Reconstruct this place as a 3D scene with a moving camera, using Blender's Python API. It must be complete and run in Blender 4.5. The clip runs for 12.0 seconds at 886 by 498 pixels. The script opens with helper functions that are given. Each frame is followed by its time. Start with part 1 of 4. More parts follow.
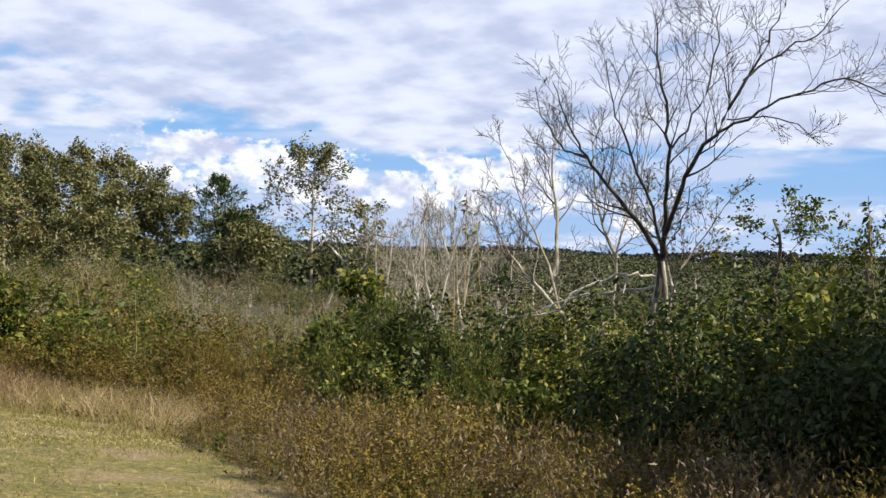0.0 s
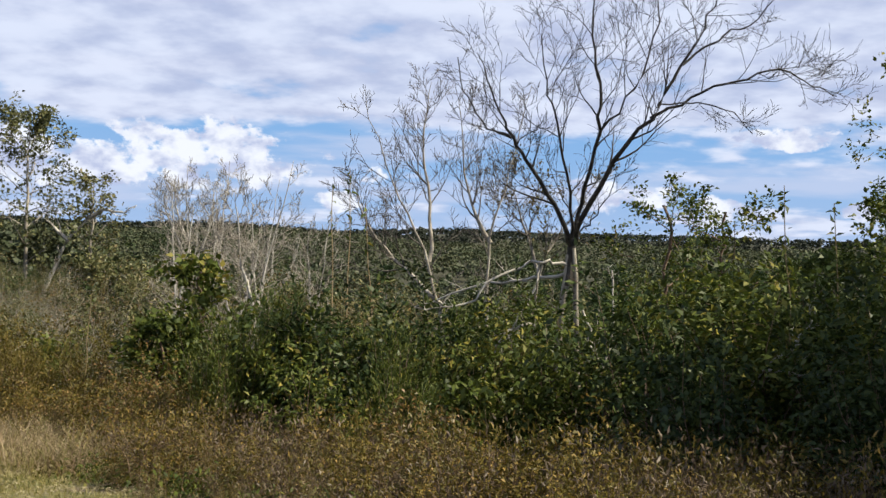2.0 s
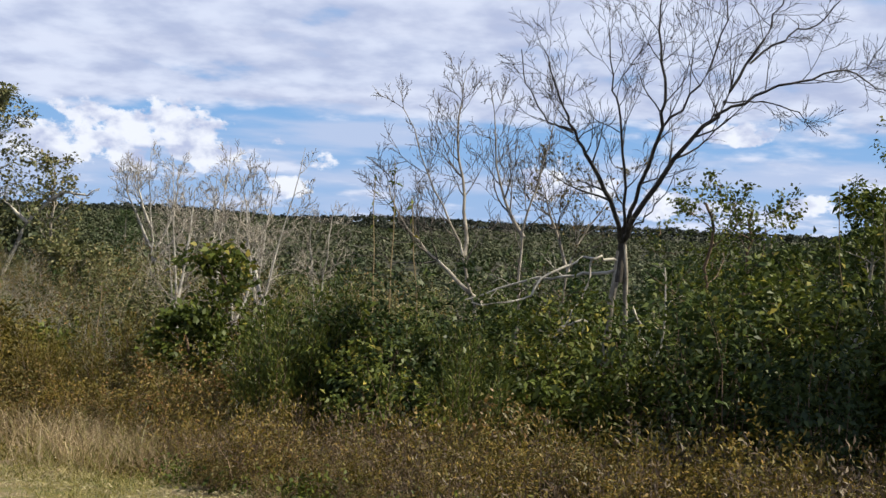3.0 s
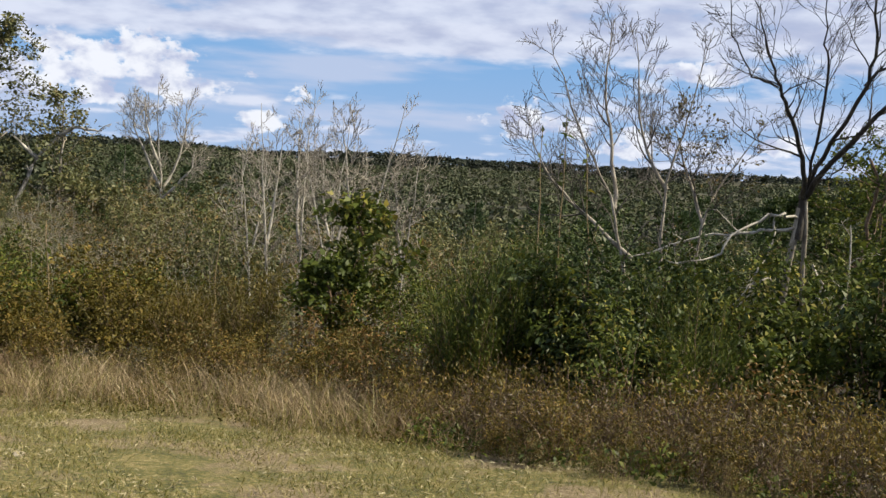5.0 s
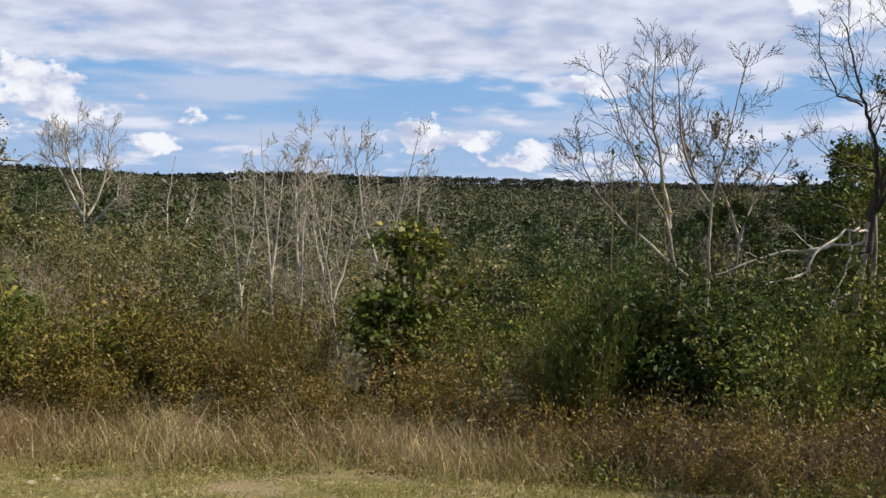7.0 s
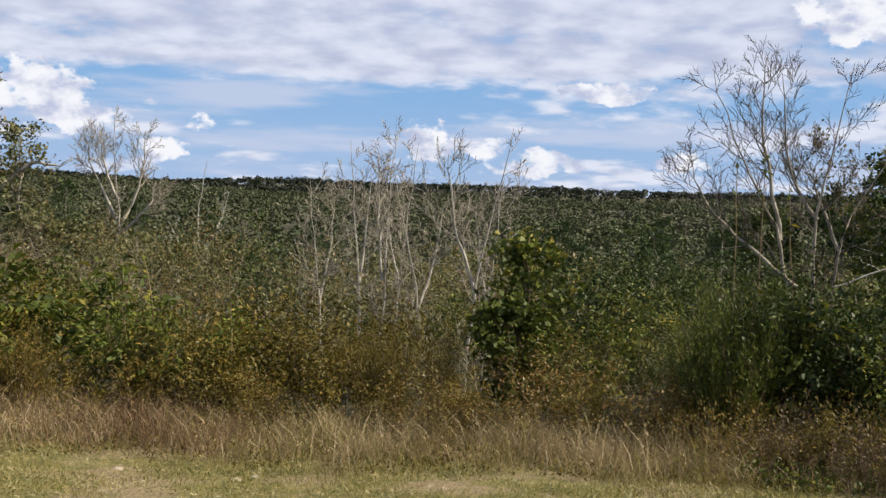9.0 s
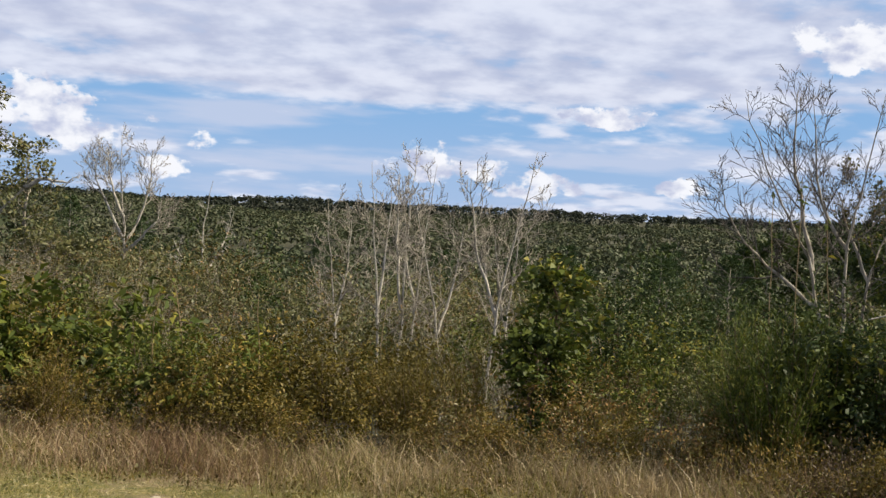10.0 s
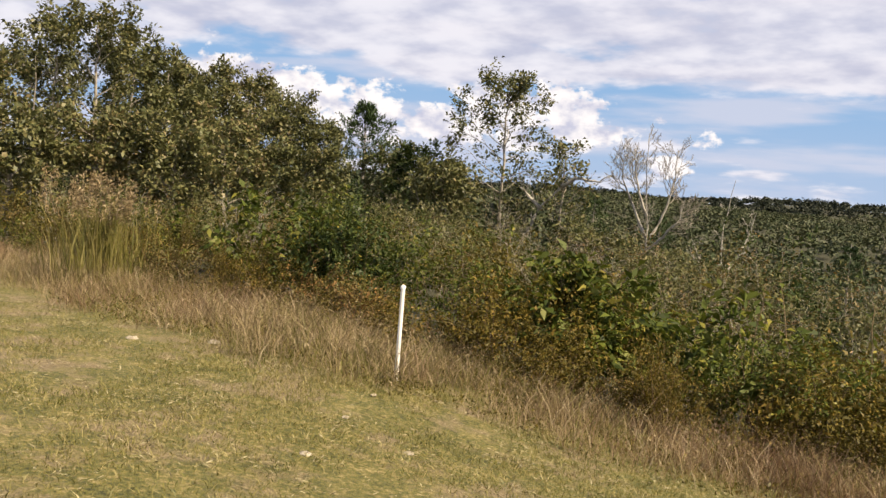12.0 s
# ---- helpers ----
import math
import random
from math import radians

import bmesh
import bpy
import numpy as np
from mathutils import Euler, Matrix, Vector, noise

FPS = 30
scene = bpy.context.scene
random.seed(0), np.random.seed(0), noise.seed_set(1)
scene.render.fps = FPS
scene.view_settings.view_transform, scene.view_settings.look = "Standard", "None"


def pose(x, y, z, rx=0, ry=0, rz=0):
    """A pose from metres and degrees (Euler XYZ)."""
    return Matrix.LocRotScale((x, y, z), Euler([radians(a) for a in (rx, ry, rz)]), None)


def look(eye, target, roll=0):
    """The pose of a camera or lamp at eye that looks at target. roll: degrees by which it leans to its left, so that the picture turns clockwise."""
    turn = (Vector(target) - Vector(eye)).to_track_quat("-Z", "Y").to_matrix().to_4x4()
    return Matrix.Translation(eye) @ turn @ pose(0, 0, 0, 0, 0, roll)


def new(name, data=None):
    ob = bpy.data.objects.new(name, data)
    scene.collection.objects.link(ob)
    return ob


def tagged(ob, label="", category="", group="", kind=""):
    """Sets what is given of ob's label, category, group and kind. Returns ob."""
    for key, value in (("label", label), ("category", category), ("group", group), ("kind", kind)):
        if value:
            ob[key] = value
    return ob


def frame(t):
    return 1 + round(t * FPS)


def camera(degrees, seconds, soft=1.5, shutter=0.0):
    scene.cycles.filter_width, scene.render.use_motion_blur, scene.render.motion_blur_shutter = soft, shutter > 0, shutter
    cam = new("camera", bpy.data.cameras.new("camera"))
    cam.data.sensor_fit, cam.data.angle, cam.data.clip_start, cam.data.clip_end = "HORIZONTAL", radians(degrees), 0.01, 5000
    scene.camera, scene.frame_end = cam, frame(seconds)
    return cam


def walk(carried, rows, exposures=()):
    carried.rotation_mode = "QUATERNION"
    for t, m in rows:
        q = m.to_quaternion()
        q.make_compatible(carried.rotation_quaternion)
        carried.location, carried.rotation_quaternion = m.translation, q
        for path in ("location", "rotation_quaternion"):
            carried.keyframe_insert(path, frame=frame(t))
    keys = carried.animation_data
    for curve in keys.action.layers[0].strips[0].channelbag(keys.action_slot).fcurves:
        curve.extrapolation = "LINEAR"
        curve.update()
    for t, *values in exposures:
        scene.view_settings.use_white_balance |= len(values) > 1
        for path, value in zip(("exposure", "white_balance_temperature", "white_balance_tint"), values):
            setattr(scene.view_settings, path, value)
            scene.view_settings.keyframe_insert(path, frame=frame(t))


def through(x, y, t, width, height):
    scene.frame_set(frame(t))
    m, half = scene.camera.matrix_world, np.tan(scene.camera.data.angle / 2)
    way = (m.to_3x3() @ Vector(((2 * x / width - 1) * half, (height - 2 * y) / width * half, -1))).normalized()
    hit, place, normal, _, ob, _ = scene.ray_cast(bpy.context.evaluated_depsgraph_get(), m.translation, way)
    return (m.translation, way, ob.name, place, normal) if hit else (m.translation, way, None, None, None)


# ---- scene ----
cam = camera(52.63, 12.0)
PATH = [
    (0, (6.383, -1.279, 1.390), (5.593, 0.558, 1.418), 1.72),
    (0.5, (5.754, -1.228, 1.391), (5.299, 0.719, 1.365), 2.06),
    (1, (5.020, -1.098, 1.394), (4.595, 0.856, 1.410), 2.08),
    (1.5, (4.302, -0.939, 1.412), (3.975, 1.034, 1.401), 1.62),
    (2, (3.638, -0.773, 1.450), (3.476, 1.221, 1.444), 1.78),
    (2.5, (2.994, -0.746, 1.465), (2.940, 1.253, 1.455), 2.25),
    (3, (2.347, -0.661, 1.479), (2.299, 1.338, 1.450), 2.69),
    (3.2, (2.068, -0.640, 1.494), (2.053, 1.359, 1.456), 2.88),
    (4.8, (-0.001, -0.418, 1.557), (-0.006, 1.580, 1.467), 3.68),
    (5, (-0.207, -0.413, 1.555), (-0.191, 1.580, 1.389), 3.34),
    (5.5, (-0.776, -0.272, 1.566), (-0.728, 1.722, 1.422), 2.00),
    (6, (-1.350, -0.166, 1.571), (-1.209, 1.825, 1.442), 2.17),
    (6.5, (-1.887, -0.061, 1.570), (-1.672, 1.921, 1.414), 1.80),
    (7, (-2.396, 0.027, 1.620), (-2.169, 2.010, 1.498), 1.38),
    (7.2, (-2.605, -0.021, 1.618), (-2.336, 1.959, 1.552), 0.94),
    (8.8, (-3.940, -0.152, 1.617), (-3.703, 1.833, 1.535), 1.05),
    (9, (-4.072, -0.144, 1.623), (-3.858, 1.842, 1.516), 1.85),
    (9.5, (-4.281, -0.041, 1.647), (-4.073, 1.946, 1.566), 0.79),
    (10, (-4.496, 0.051, 1.658), (-4.281, 2.038, 1.599), 2.70),
    (10.5, (-4.811, 0.059, 1.656), (-4.605, 2.047, 1.579), 4.68),
    (11, (-5.056, 0.015, 1.644), (-4.952, 2.010, 1.545), 3.46),
    (11.5, (-5.365, 0.037, 1.631), (-5.588, 2.021, 1.519), 4.56),
    (11.6, (-5.449, 0.079, 1.625), (-5.783, 2.048, 1.514), 3.17),
    (11.8, (-5.589, 0.252, 1.599), (-6.185, 2.157, 1.483), 3.74),
    (12, (-5.805, 0.429, 1.566), (-6.649, 2.238, 1.443), 4.07),
]
walk(cam, [(t, look(eye, target, roll)) for t, eye, target, roll in PATH],
     exposures=[(0, 1.16, 6150, 10), (2.5, 0.97, 5980, 10), (5.5, 0.94, 6150, 10), (9.5, 0.96, 6280, 10), (11, 1.03, 6450, 10), (12, 1.1, 6900, 13)])

# ---- sky, sun and exposure ----
SUN_AZ, SUN_EL = radians(95), radians(46)  # from +y clockwise, and above the horizon
to_sun = Vector((math.sin(SUN_AZ) * math.cos(SUN_EL), math.cos(SUN_AZ) * math.cos(SUN_EL), math.sin(SUN_EL)))
sun = new("sun", bpy.data.lights.new("sun", "SUN"))
sun.data.energy, sun.data.angle, sun.data.color = 4.15, radians(0.6), (1.0, 0.87, 0.62)
sun.matrix_world = look(to_sun * 100, (0, 0, 0))

# Cumulus clouds over the valley: bearing, height of the middle, half width, half height, in degrees.
CUMULUS = [(-21.5, 4.6, 7.0, 2.7), (-29.0, 4.2, 5.0, 2.2), (-38, 5.2, 6.5, 2.6), (4.6, 3.3, 2.6, 1.7), (-9.2, 4.1, 1.0, 0.8),
           (16.2, 6.9, 3.2, 0.9), (31.5, 10.6, 4.6, 1.9), (11.6, 2.4, 3.4, 1.1), (-11, 2.4, 2.2, 0.9), (9.2, 3.0, 1.5, 1.0), (21, 2.6, 2.0, 0.9)]


def make_world():
    w = bpy.data.worlds.new("sky")
    w.use_nodes = True
    scene.world = w
    nodes, links = w.node_tree.nodes, w.node_tree.links
    nodes.clear()

    def op(kind, a, b=None, c=None):
        n = nodes.new("ShaderNodeMath")
        n.operation = kind
        for i, v in enumerate((a, b, c)):
            if v is None:
                continue
            if isinstance(v, (int, float)):
                n.inputs[i].default_value = v
            else:
                links.new(v, n.inputs[i])
        return n.outputs[0]

    def fbm(vec, scale, detail, rough=0.55):
        n = nodes.new("ShaderNodeTexNoise")
        n.inputs["Scale"].default_value, n.inputs["Detail"].default_value, n.inputs["Roughness"].default_value = scale, detail, rough
        links.new(vec, n.inputs["Vector"])
        return n.outputs["Fac"]

    def grade(value, a, b):
        n = nodes.new("ShaderNodeMapRange")
        n.interpolation_type = "SMOOTHSTEP"
        n.inputs[1].default_value, n.inputs[2].default_value = a, b
        links.new(value, n.inputs[0])
        return n.outputs[0]

    def xyz(x, y, z=0.0):
        n = nodes.new("ShaderNodeCombineXYZ")
        for i, v in enumerate((x, y, z)):
            if isinstance(v, (int, float)):
                n.inputs[i].default_value = v
            else:
                links.new(v, n.inputs[i])
        return n.outputs[0]

    def blend(fac, a, b):
        n = nodes.new("ShaderNodeMix")
        n.data_type = "RGBA"
        links.new(fac, n.inputs[0])
        for i, v in ((6, a), (7, b)):
            if isinstance(v, tuple):
                n.inputs[i].default_value = (*v, 1)
            else:
                links.new(v, n.inputs[i])
        return n.outputs[2]

    sky = nodes.new("ShaderNodeTexSky")
    sky.sky_type, sky.sun_disc, sky.sun_elevation, sky.sun_rotation = "NISHITA", False, SUN_EL, SUN_AZ
    sky.air_density, sky.dust_density, sky.ozone_density = 1.0, 0.4, 3.0
    coord, sep = nodes.new("ShaderNodeTexCoord"), nodes.new("ShaderNodeSeparateXYZ")
    links.new(coord.outputs["Generated"], sep.inputs[0])
    x, y, z = sep.outputs
    az = op("MULTIPLY", op("ARCTAN2", x, y), 180 / math.pi)
    el = op("MULTIPLY", op("ARCSINE", z), 180 / math.pi)
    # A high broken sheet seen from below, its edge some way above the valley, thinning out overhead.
    k = op("DIVIDE", 1.0, op("ADD", op("MAXIMUM", z, 0.0), 0.2))
    u, v = op("MULTIPLY", x, k), op("MULTIPLY", y, k)
    wide = fbm(xyz(op("MULTIPLY", u, 2.0), op("MULTIPLY", v, 2.3), 3.7), 1.0, 7, 0.5)
    fine = fbm(xyz(op("MULTIPLY", u, 6.0), op("MULTIPLY", v, 6.5), 9.1), 1.0, 6, 0.5)
    sheet = op("ADD", op("MULTIPLY", wide, 0.8), op("MULTIPLY", fine, 0.2))
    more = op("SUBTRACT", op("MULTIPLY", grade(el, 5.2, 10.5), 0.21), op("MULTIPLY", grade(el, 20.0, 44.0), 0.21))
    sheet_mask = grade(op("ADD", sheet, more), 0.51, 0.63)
    sheet_tone = grade(op("ADD", op("MULTIPLY", fine, 0.65), op("MULTIPLY", wide, 0.35)), 0.36, 0.62)
    # Thin level streaks between the sheet and the heaped clouds.
    streak = fbm(xyz(op("MULTIPLY", az, 0.07), op("MULTIPLY", el, 0.5), 2.7), 1.0, 6, 0.5)
    streak_mask = op("MULTIPLY", grade(streak, 0.45, 0.64), 0.8)
    # Heaped clouds with flat bases.
    lump = fbm(xyz(op("MULTIPLY", az, 0.42), op("MULTIPLY", el, 0.6), 1.3), 1.0, 7, 0.6)
    best = None
    for a, e, hw, hh in CUMULUS:
        dx = op("MULTIPLY", op("SUBTRACT", az, a), 1 / hw)
        dy = op("MULTIPLY", op("SUBTRACT", el, e), 1 / hh)
        dy = op("MAXIMUM", dy, op("MULTIPLY", dy, -1.6))
        d = op("SUBTRACT", 1.0, op("ADD", op("POWER", op("ABSOLUTE", dx), 2.0), op("POWER", dy, 2.0)))
        best = d if best is None else op("MAXIMUM", best, d)
    body = op("ADD", op("MULTIPLY", best, 0.5), op("MULTIPLY", op("SUBTRACT", lump, 0.5), 3.2))
    heap_mask = grade(body, 0.0, 0.3)
    shade = fbm(xyz(op("MULTIPLY", az, 0.5), op("MULTIPLY", op("ADD", el, 0.35), 0.75), 5.3), 1.0, 5, 0.55)
    heap_tone = grade(shade, 0.34, 0.6)
    haze = grade(el, 9.0, -1.0)
    clear = blend(op("MULTIPLY", grade(el, 34.0, 12.0), 0.9), sky.outputs[0], (2.8, 5.2, 8.6))
    blue = blend(op("MULTIPLY", haze, 0.8), clear, (5.0, 6.3, 8.6))
    blue = blend(streak_mask, blue, (6.6, 7.2, 8.9))
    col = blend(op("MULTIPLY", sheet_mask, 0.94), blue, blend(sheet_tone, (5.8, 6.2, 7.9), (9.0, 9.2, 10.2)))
    col = blend(heap_mask, col, blend(heap_tone, (6.0, 6.4, 8.2), (10.8, 10.7, 10.9)))
    back, out = nodes.new("ShaderNodeBackground"), nodes.new("ShaderNodeOutputWorld")
    links.new(col, back.inputs[0])
    back.inputs[1].default_value = 0.045
    links.new(back.outputs[0], out.inputs[0])


make_world()

# ---- helpers of the scene ----


def smooth(a, b, v):
    k = np.clip((np.asarray(v, float) - a) / (b - a), 0, 1)
    return k * k * (3 - 2 * k)


PROFILE_Y = [-4000, -300, -40, 0, 2, 5, 8, 14, 25, 60, 120, 250, 500, 900, 1050, 1600, 4600]
PROFILE_OPEN = [10, 8, 1.2, 0.05, 0, -0.38, -0.95, -1.7, -3.6, -9, -16, -21, -9, 11.5, 9.5, -12, -30]
PROFILE_WOOD = [10, 8, 1.2, 0.05, 0, -0.1, -0.22, -0.5, -0.9, -2.5, -13, -21, -9, 11.5, 9.5, -12, -30]


def ground_z(x, y):
    """Height of the ground: a field that falls away to a valley, higher along the wood."""
    x, y = np.asarray(x, float), np.asarray(y, float)
    r = np.hypot(x, y)
    d = y + (np.where(y < 0, -r, r) - y) * smooth(60, 220, r)
    centre = -8.2 - 0.24 * np.clip(y - 8, 0, 80)
    wood = smooth(3.0, -3.0, (x - centre) / (1 + 0.03 * np.clip(y, 0, 100)))
    z = np.interp(d, PROFILE_Y, PROFILE_OPEN) * (1 - wood) + np.interp(d, PROFILE_Y, PROFILE_WOOD) * wood
    z = z + 0.035 * np.sin(1.3 * x + 0.6 * y) * np.sin(0.9 * y - 0.4 * x) * smooth(1, 5, np.abs(y))
    far = smooth(60, 300, r)
    return z + far * (3.0 * np.sin(x / 90 + 1.0) * np.sin(y / 130) + 2.0 * np.sin(x / 41 + y / 57))


def mesh_of(name, verts, faces):
    """A mesh from arrays: verts (n, 3) and faces (m, k)."""
    verts, faces = np.asarray(verts, np.float32), np.asarray(faces, np.int32)
    me = bpy.data.meshes.new(name)
    me.vertices.add(len(verts))
    me.vertices.foreach_set("co", verts.ravel())
    me.loops.add(faces.size)
    me.loops.foreach_set("vertex_index", faces.ravel())
    me.polygons.add(len(faces))
    me.polygons.foreach_set("loop_start", np.arange(len(faces), dtype=np.int32) * faces.shape[1])
    me.update(calc_edges=True)
    return me


def part(name, me, material, parent=None, label="", shade=False):
    """Links a mesh as one object under its thing."""
    ob = new(name, me)
    me.materials.clear()
    me.materials.append(material)
    if shade:
        me.polygons.foreach_set("use_smooth", np.ones(len(me.polygons), bool))
    if parent:
        ob.parent = parent
    return tagged(ob, label=label)


def join(pieces):
    verts, faces, n = [], [], 0
    for v, f in pieces:
        verts.append(v)
        faces.append(np.asarray(f) + n)
        n += len(v)
    return np.concatenate(verts), np.concatenate(faces)


def tube(points, radii, sides):
    """A tapered limb along a line of points, as quads."""
    p, r = np.asarray(points, float), np.asarray(radii, float)
    t = np.gradient(p, axis=0)
    t /= np.linalg.norm(t, axis=1, keepdims=True) + 1e-9
    ref = np.where(np.abs(t[:, 2:3]) > 0.9, [[1.0, 0, 0]], [[0, 0, 1.0]])
    u = np.cross(t, ref)
    u /= np.linalg.norm(u, axis=1, keepdims=True) + 1e-9
    w = np.cross(t, u)
    a = np.arange(sides) * 2 * np.pi / sides
    ring = p[:, None] + r[:, None, None] * (np.cos(a)[None, :, None] * u[:, None] + np.sin(a)[None, :, None] * w[:, None])
    i, j = np.meshgrid(np.arange(len(p) - 1), np.arange(sides), indexing="ij")
    k = (j + 1) % sides
    faces = np.stack([i * sides + j, i * sides + k, (i + 1) * sides + k, (i + 1) * sides + j], -1).reshape(-1, 4)
    return ring.reshape(-1, 3), faces


def unit(v):
    v = np.asarray(v, float)
    return v / (np.linalg.norm(v) + 1e-9)


def limb(r, start, way, length, steps, wobble, rise):
    """A wandering line from start along way that bends upwards by rise."""
    p, d, out = np.asarray(start, float), unit(way), [np.asarray(start, float)]
    for _ in range(steps):
        d = unit(d + r.normal(0, wobble, 3) + (0, 0, rise))
        p = p + d * length / steps
        out.append(p)
    return np.array(out)


def grow(r, start, way, length, radius, depth, spread=0.7, kids=5, wobble=0.14, rise=0.06, first=0.3, shrink=0.6, thin=0.006):
    """A branch with its side branches: a list of (points, radii)."""
    steps = max(3, int(3 + 4 * min(1, length)))
    line = limb(r, start, way, length, steps, wobble, rise)
    radii = np.maximum(radius * (1 - 0.85 * np.linspace(0, 1, len(line)) ** 0.9), thin * 0.6)
    chains = [(line, radii)]
    if depth > 0:
        for k in range(kids):
            f = first + (1 - first) * (k + r.uniform(0.1, 0.9)) / kids
            i = min(int(f * steps), steps - 1)
            p = line[i] + (line[i + 1] - line[i]) * (f * steps - i)
            d = unit(line[i + 1] - line[i])
            side = unit(np.cross(d, r.normal(0, 1, 3)))
            new_way = d * (1 - 0.45 * spread) + side * spread * r.uniform(0.7, 1.2)
            size = length * shrink * r.uniform(0.7, 1.15) * (1.15 - 0.5 * f)
            chains += grow(r, p, new_way, size, max(radii[i] * 0.62, thin), depth - 1, spread, max(2, kids - 1), wobble * 1.15, rise, 0.25, shrink, thin)
    return chains


def wood_mesh(name, chains, sides=6):
    pieces = []
    for line, radii in chains:
        if radii[0] < 0.006 and len(line) > 4:
            line, radii = line[::2], radii[::2]
        n = sides if radii[0] > 0.02 else (4 if radii[0] > 0.009 else 3)
        pieces.append(tube(line, radii, n))
    return mesh_of(name, *join(pieces))


def leaf_quads(r, centres, size, droop=0.3, narrow=0.5, ways=None, curl=0.12):
    """Leaves as folded kites round the centres: verts and faces."""
    n = len(centres)
    d = r.normal(0, 1, (n, 3)) if ways is None else ways + r.normal(0, 0.45, (n, 3))
    d[:, 2] -= droop
    d /= np.linalg.norm(d, axis=1, keepdims=True) + 1e-9
    s = np.cross(d, r.normal(0, 1, (n, 3)) * [0.6, 0.6, 0.6] + [0, 0, 1.0])
    s /= np.linalg.norm(s, axis=1, keepdims=True) + 1e-9
    up = np.cross(s, d)
    length = (size * r.uniform(0.6, 1.3, n))[:, None]
    wide = length * narrow * r.uniform(0.8, 1.2, n)[:, None] * 0.5
    mid = centres + d * length * 0.42
    v = np.stack([centres, mid + s * wide + up * length * curl, centres + d * length - up * length * curl, mid - s * wide + up * length * curl], 1)
    return v.reshape(-1, 3), np.arange(4 * n).reshape(-1, 4)


def tips(chains, r, per, jitter, rmax=0.012, low=0.15):
    """Places for leaves along the thin branches, and the ways that they point."""
    pts, ways = [], []
    for line, radii in chains:
        if radii[0] > rmax:
            continue
        k = r.uniform(low, 1, per) * (len(line) - 1)
        i = np.minimum(k.astype(int), len(line) - 2)
        pts.append(line[i] + (line[i + 1] - line[i]) * (k - i)[:, None] + r.normal(0, jitter, (per, 3)))
        ways.append(np.repeat(unit(line[-1] - line[0])[None], per, 0))
    return np.concatenate(pts), np.concatenate(ways)


# ---- materials ----
def material(name):
    m = bpy.data.materials.new(name)
    m.use_nodes = True
    m.node_tree.nodes.clear()
    return m, m.node_tree.nodes, m.node_tree.links


def ramp(nodes, links, value, colours):
    node = nodes.new("ShaderNodeValToRGB")
    while len(node.color_ramp.elements) < len(colours):
        node.color_ramp.elements.new(0.5)
    for e, (pos, col) in zip(node.color_ramp.elements, colours):
        e.position, e.color = pos, (*col, 1)
    links.new(value, node.inputs[0])
    return node.outputs[0]


def noise_of(nodes, links, scale, detail=3, rough=0.6, vector=None):
    n = nodes.new("ShaderNodeTexNoise")
    n.inputs["Scale"].default_value, n.inputs["Detail"].default_value, n.inputs["Roughness"].default_value = scale, detail, rough
    if vector is not None:
        links.new(vector, n.inputs["Vector"])
    return n.outputs["Fac"]


def leaf_material(name, colours, through=0.24, rough=0.5, patch=0.35, drift=1.6, gloss=0.03):
    """Leaves that let some light through; each leaf has a tone of its own, and whole clumps drift."""
    m, nodes, links = material(name)
    geo, info = nodes.new("ShaderNodeNewGeometry"), nodes.new("ShaderNodeObjectInfo")
    place = noise_of(nodes, links, drift, 2, 0.5, geo.outputs["Position"])
    mix = nodes.new("ShaderNodeMath")
    mix.operation = "MULTIPLY_ADD"
    links.new(place, mix.inputs[0])
    mix.inputs[1].default_value = patch * 2.2
    links.new(geo.outputs["Random Per Island"], mix.inputs[2])
    shift = nodes.new("ShaderNodeMath")
    shift.operation = "MULTIPLY_ADD"
    links.new(info.outputs["Random"], shift.inputs[0])
    shift.inputs[1].default_value = 0.3
    links.new(mix.outputs[0], shift.inputs[2])
    scale = nodes.new("ShaderNodeMath")
    scale.operation = "MULTIPLY_ADD"
    links.new(shift.outputs[0], scale.inputs[0])
    scale.inputs[1].default_value, scale.inputs[2].default_value = 0.72, -0.36 * patch - 0.1
    col = ramp(nodes, links, scale.outputs[0], colours)
    dif, tra, gls = nodes.new("ShaderNodeBsdfDiffuse"), nodes.new("ShaderNodeBsdfTranslucent"), nodes.new("ShaderNodeBsdfGlossy")
    links.new(col, dif.inputs[0]), links.new(col, tra.inputs[0])
    gls.inputs["Roughness"].default_value = rough
    a, b, out = nodes.new("ShaderNodeMixShader"), nodes.new("ShaderNodeMixShader"), nodes.new("ShaderNodeOutputMaterial")
    a.inputs[0].default_value, b.inputs[0].default_value = through, gloss
    links.new(dif.outputs[0], a.inputs[1]), links.new(tra.outputs[0], a.inputs[2])
    links.new(a.outputs[0], b.inputs[1]), links.new(gls.outputs[0], b.inputs[2])
    links.new(b.outputs[0], out.inputs[0])
    return m


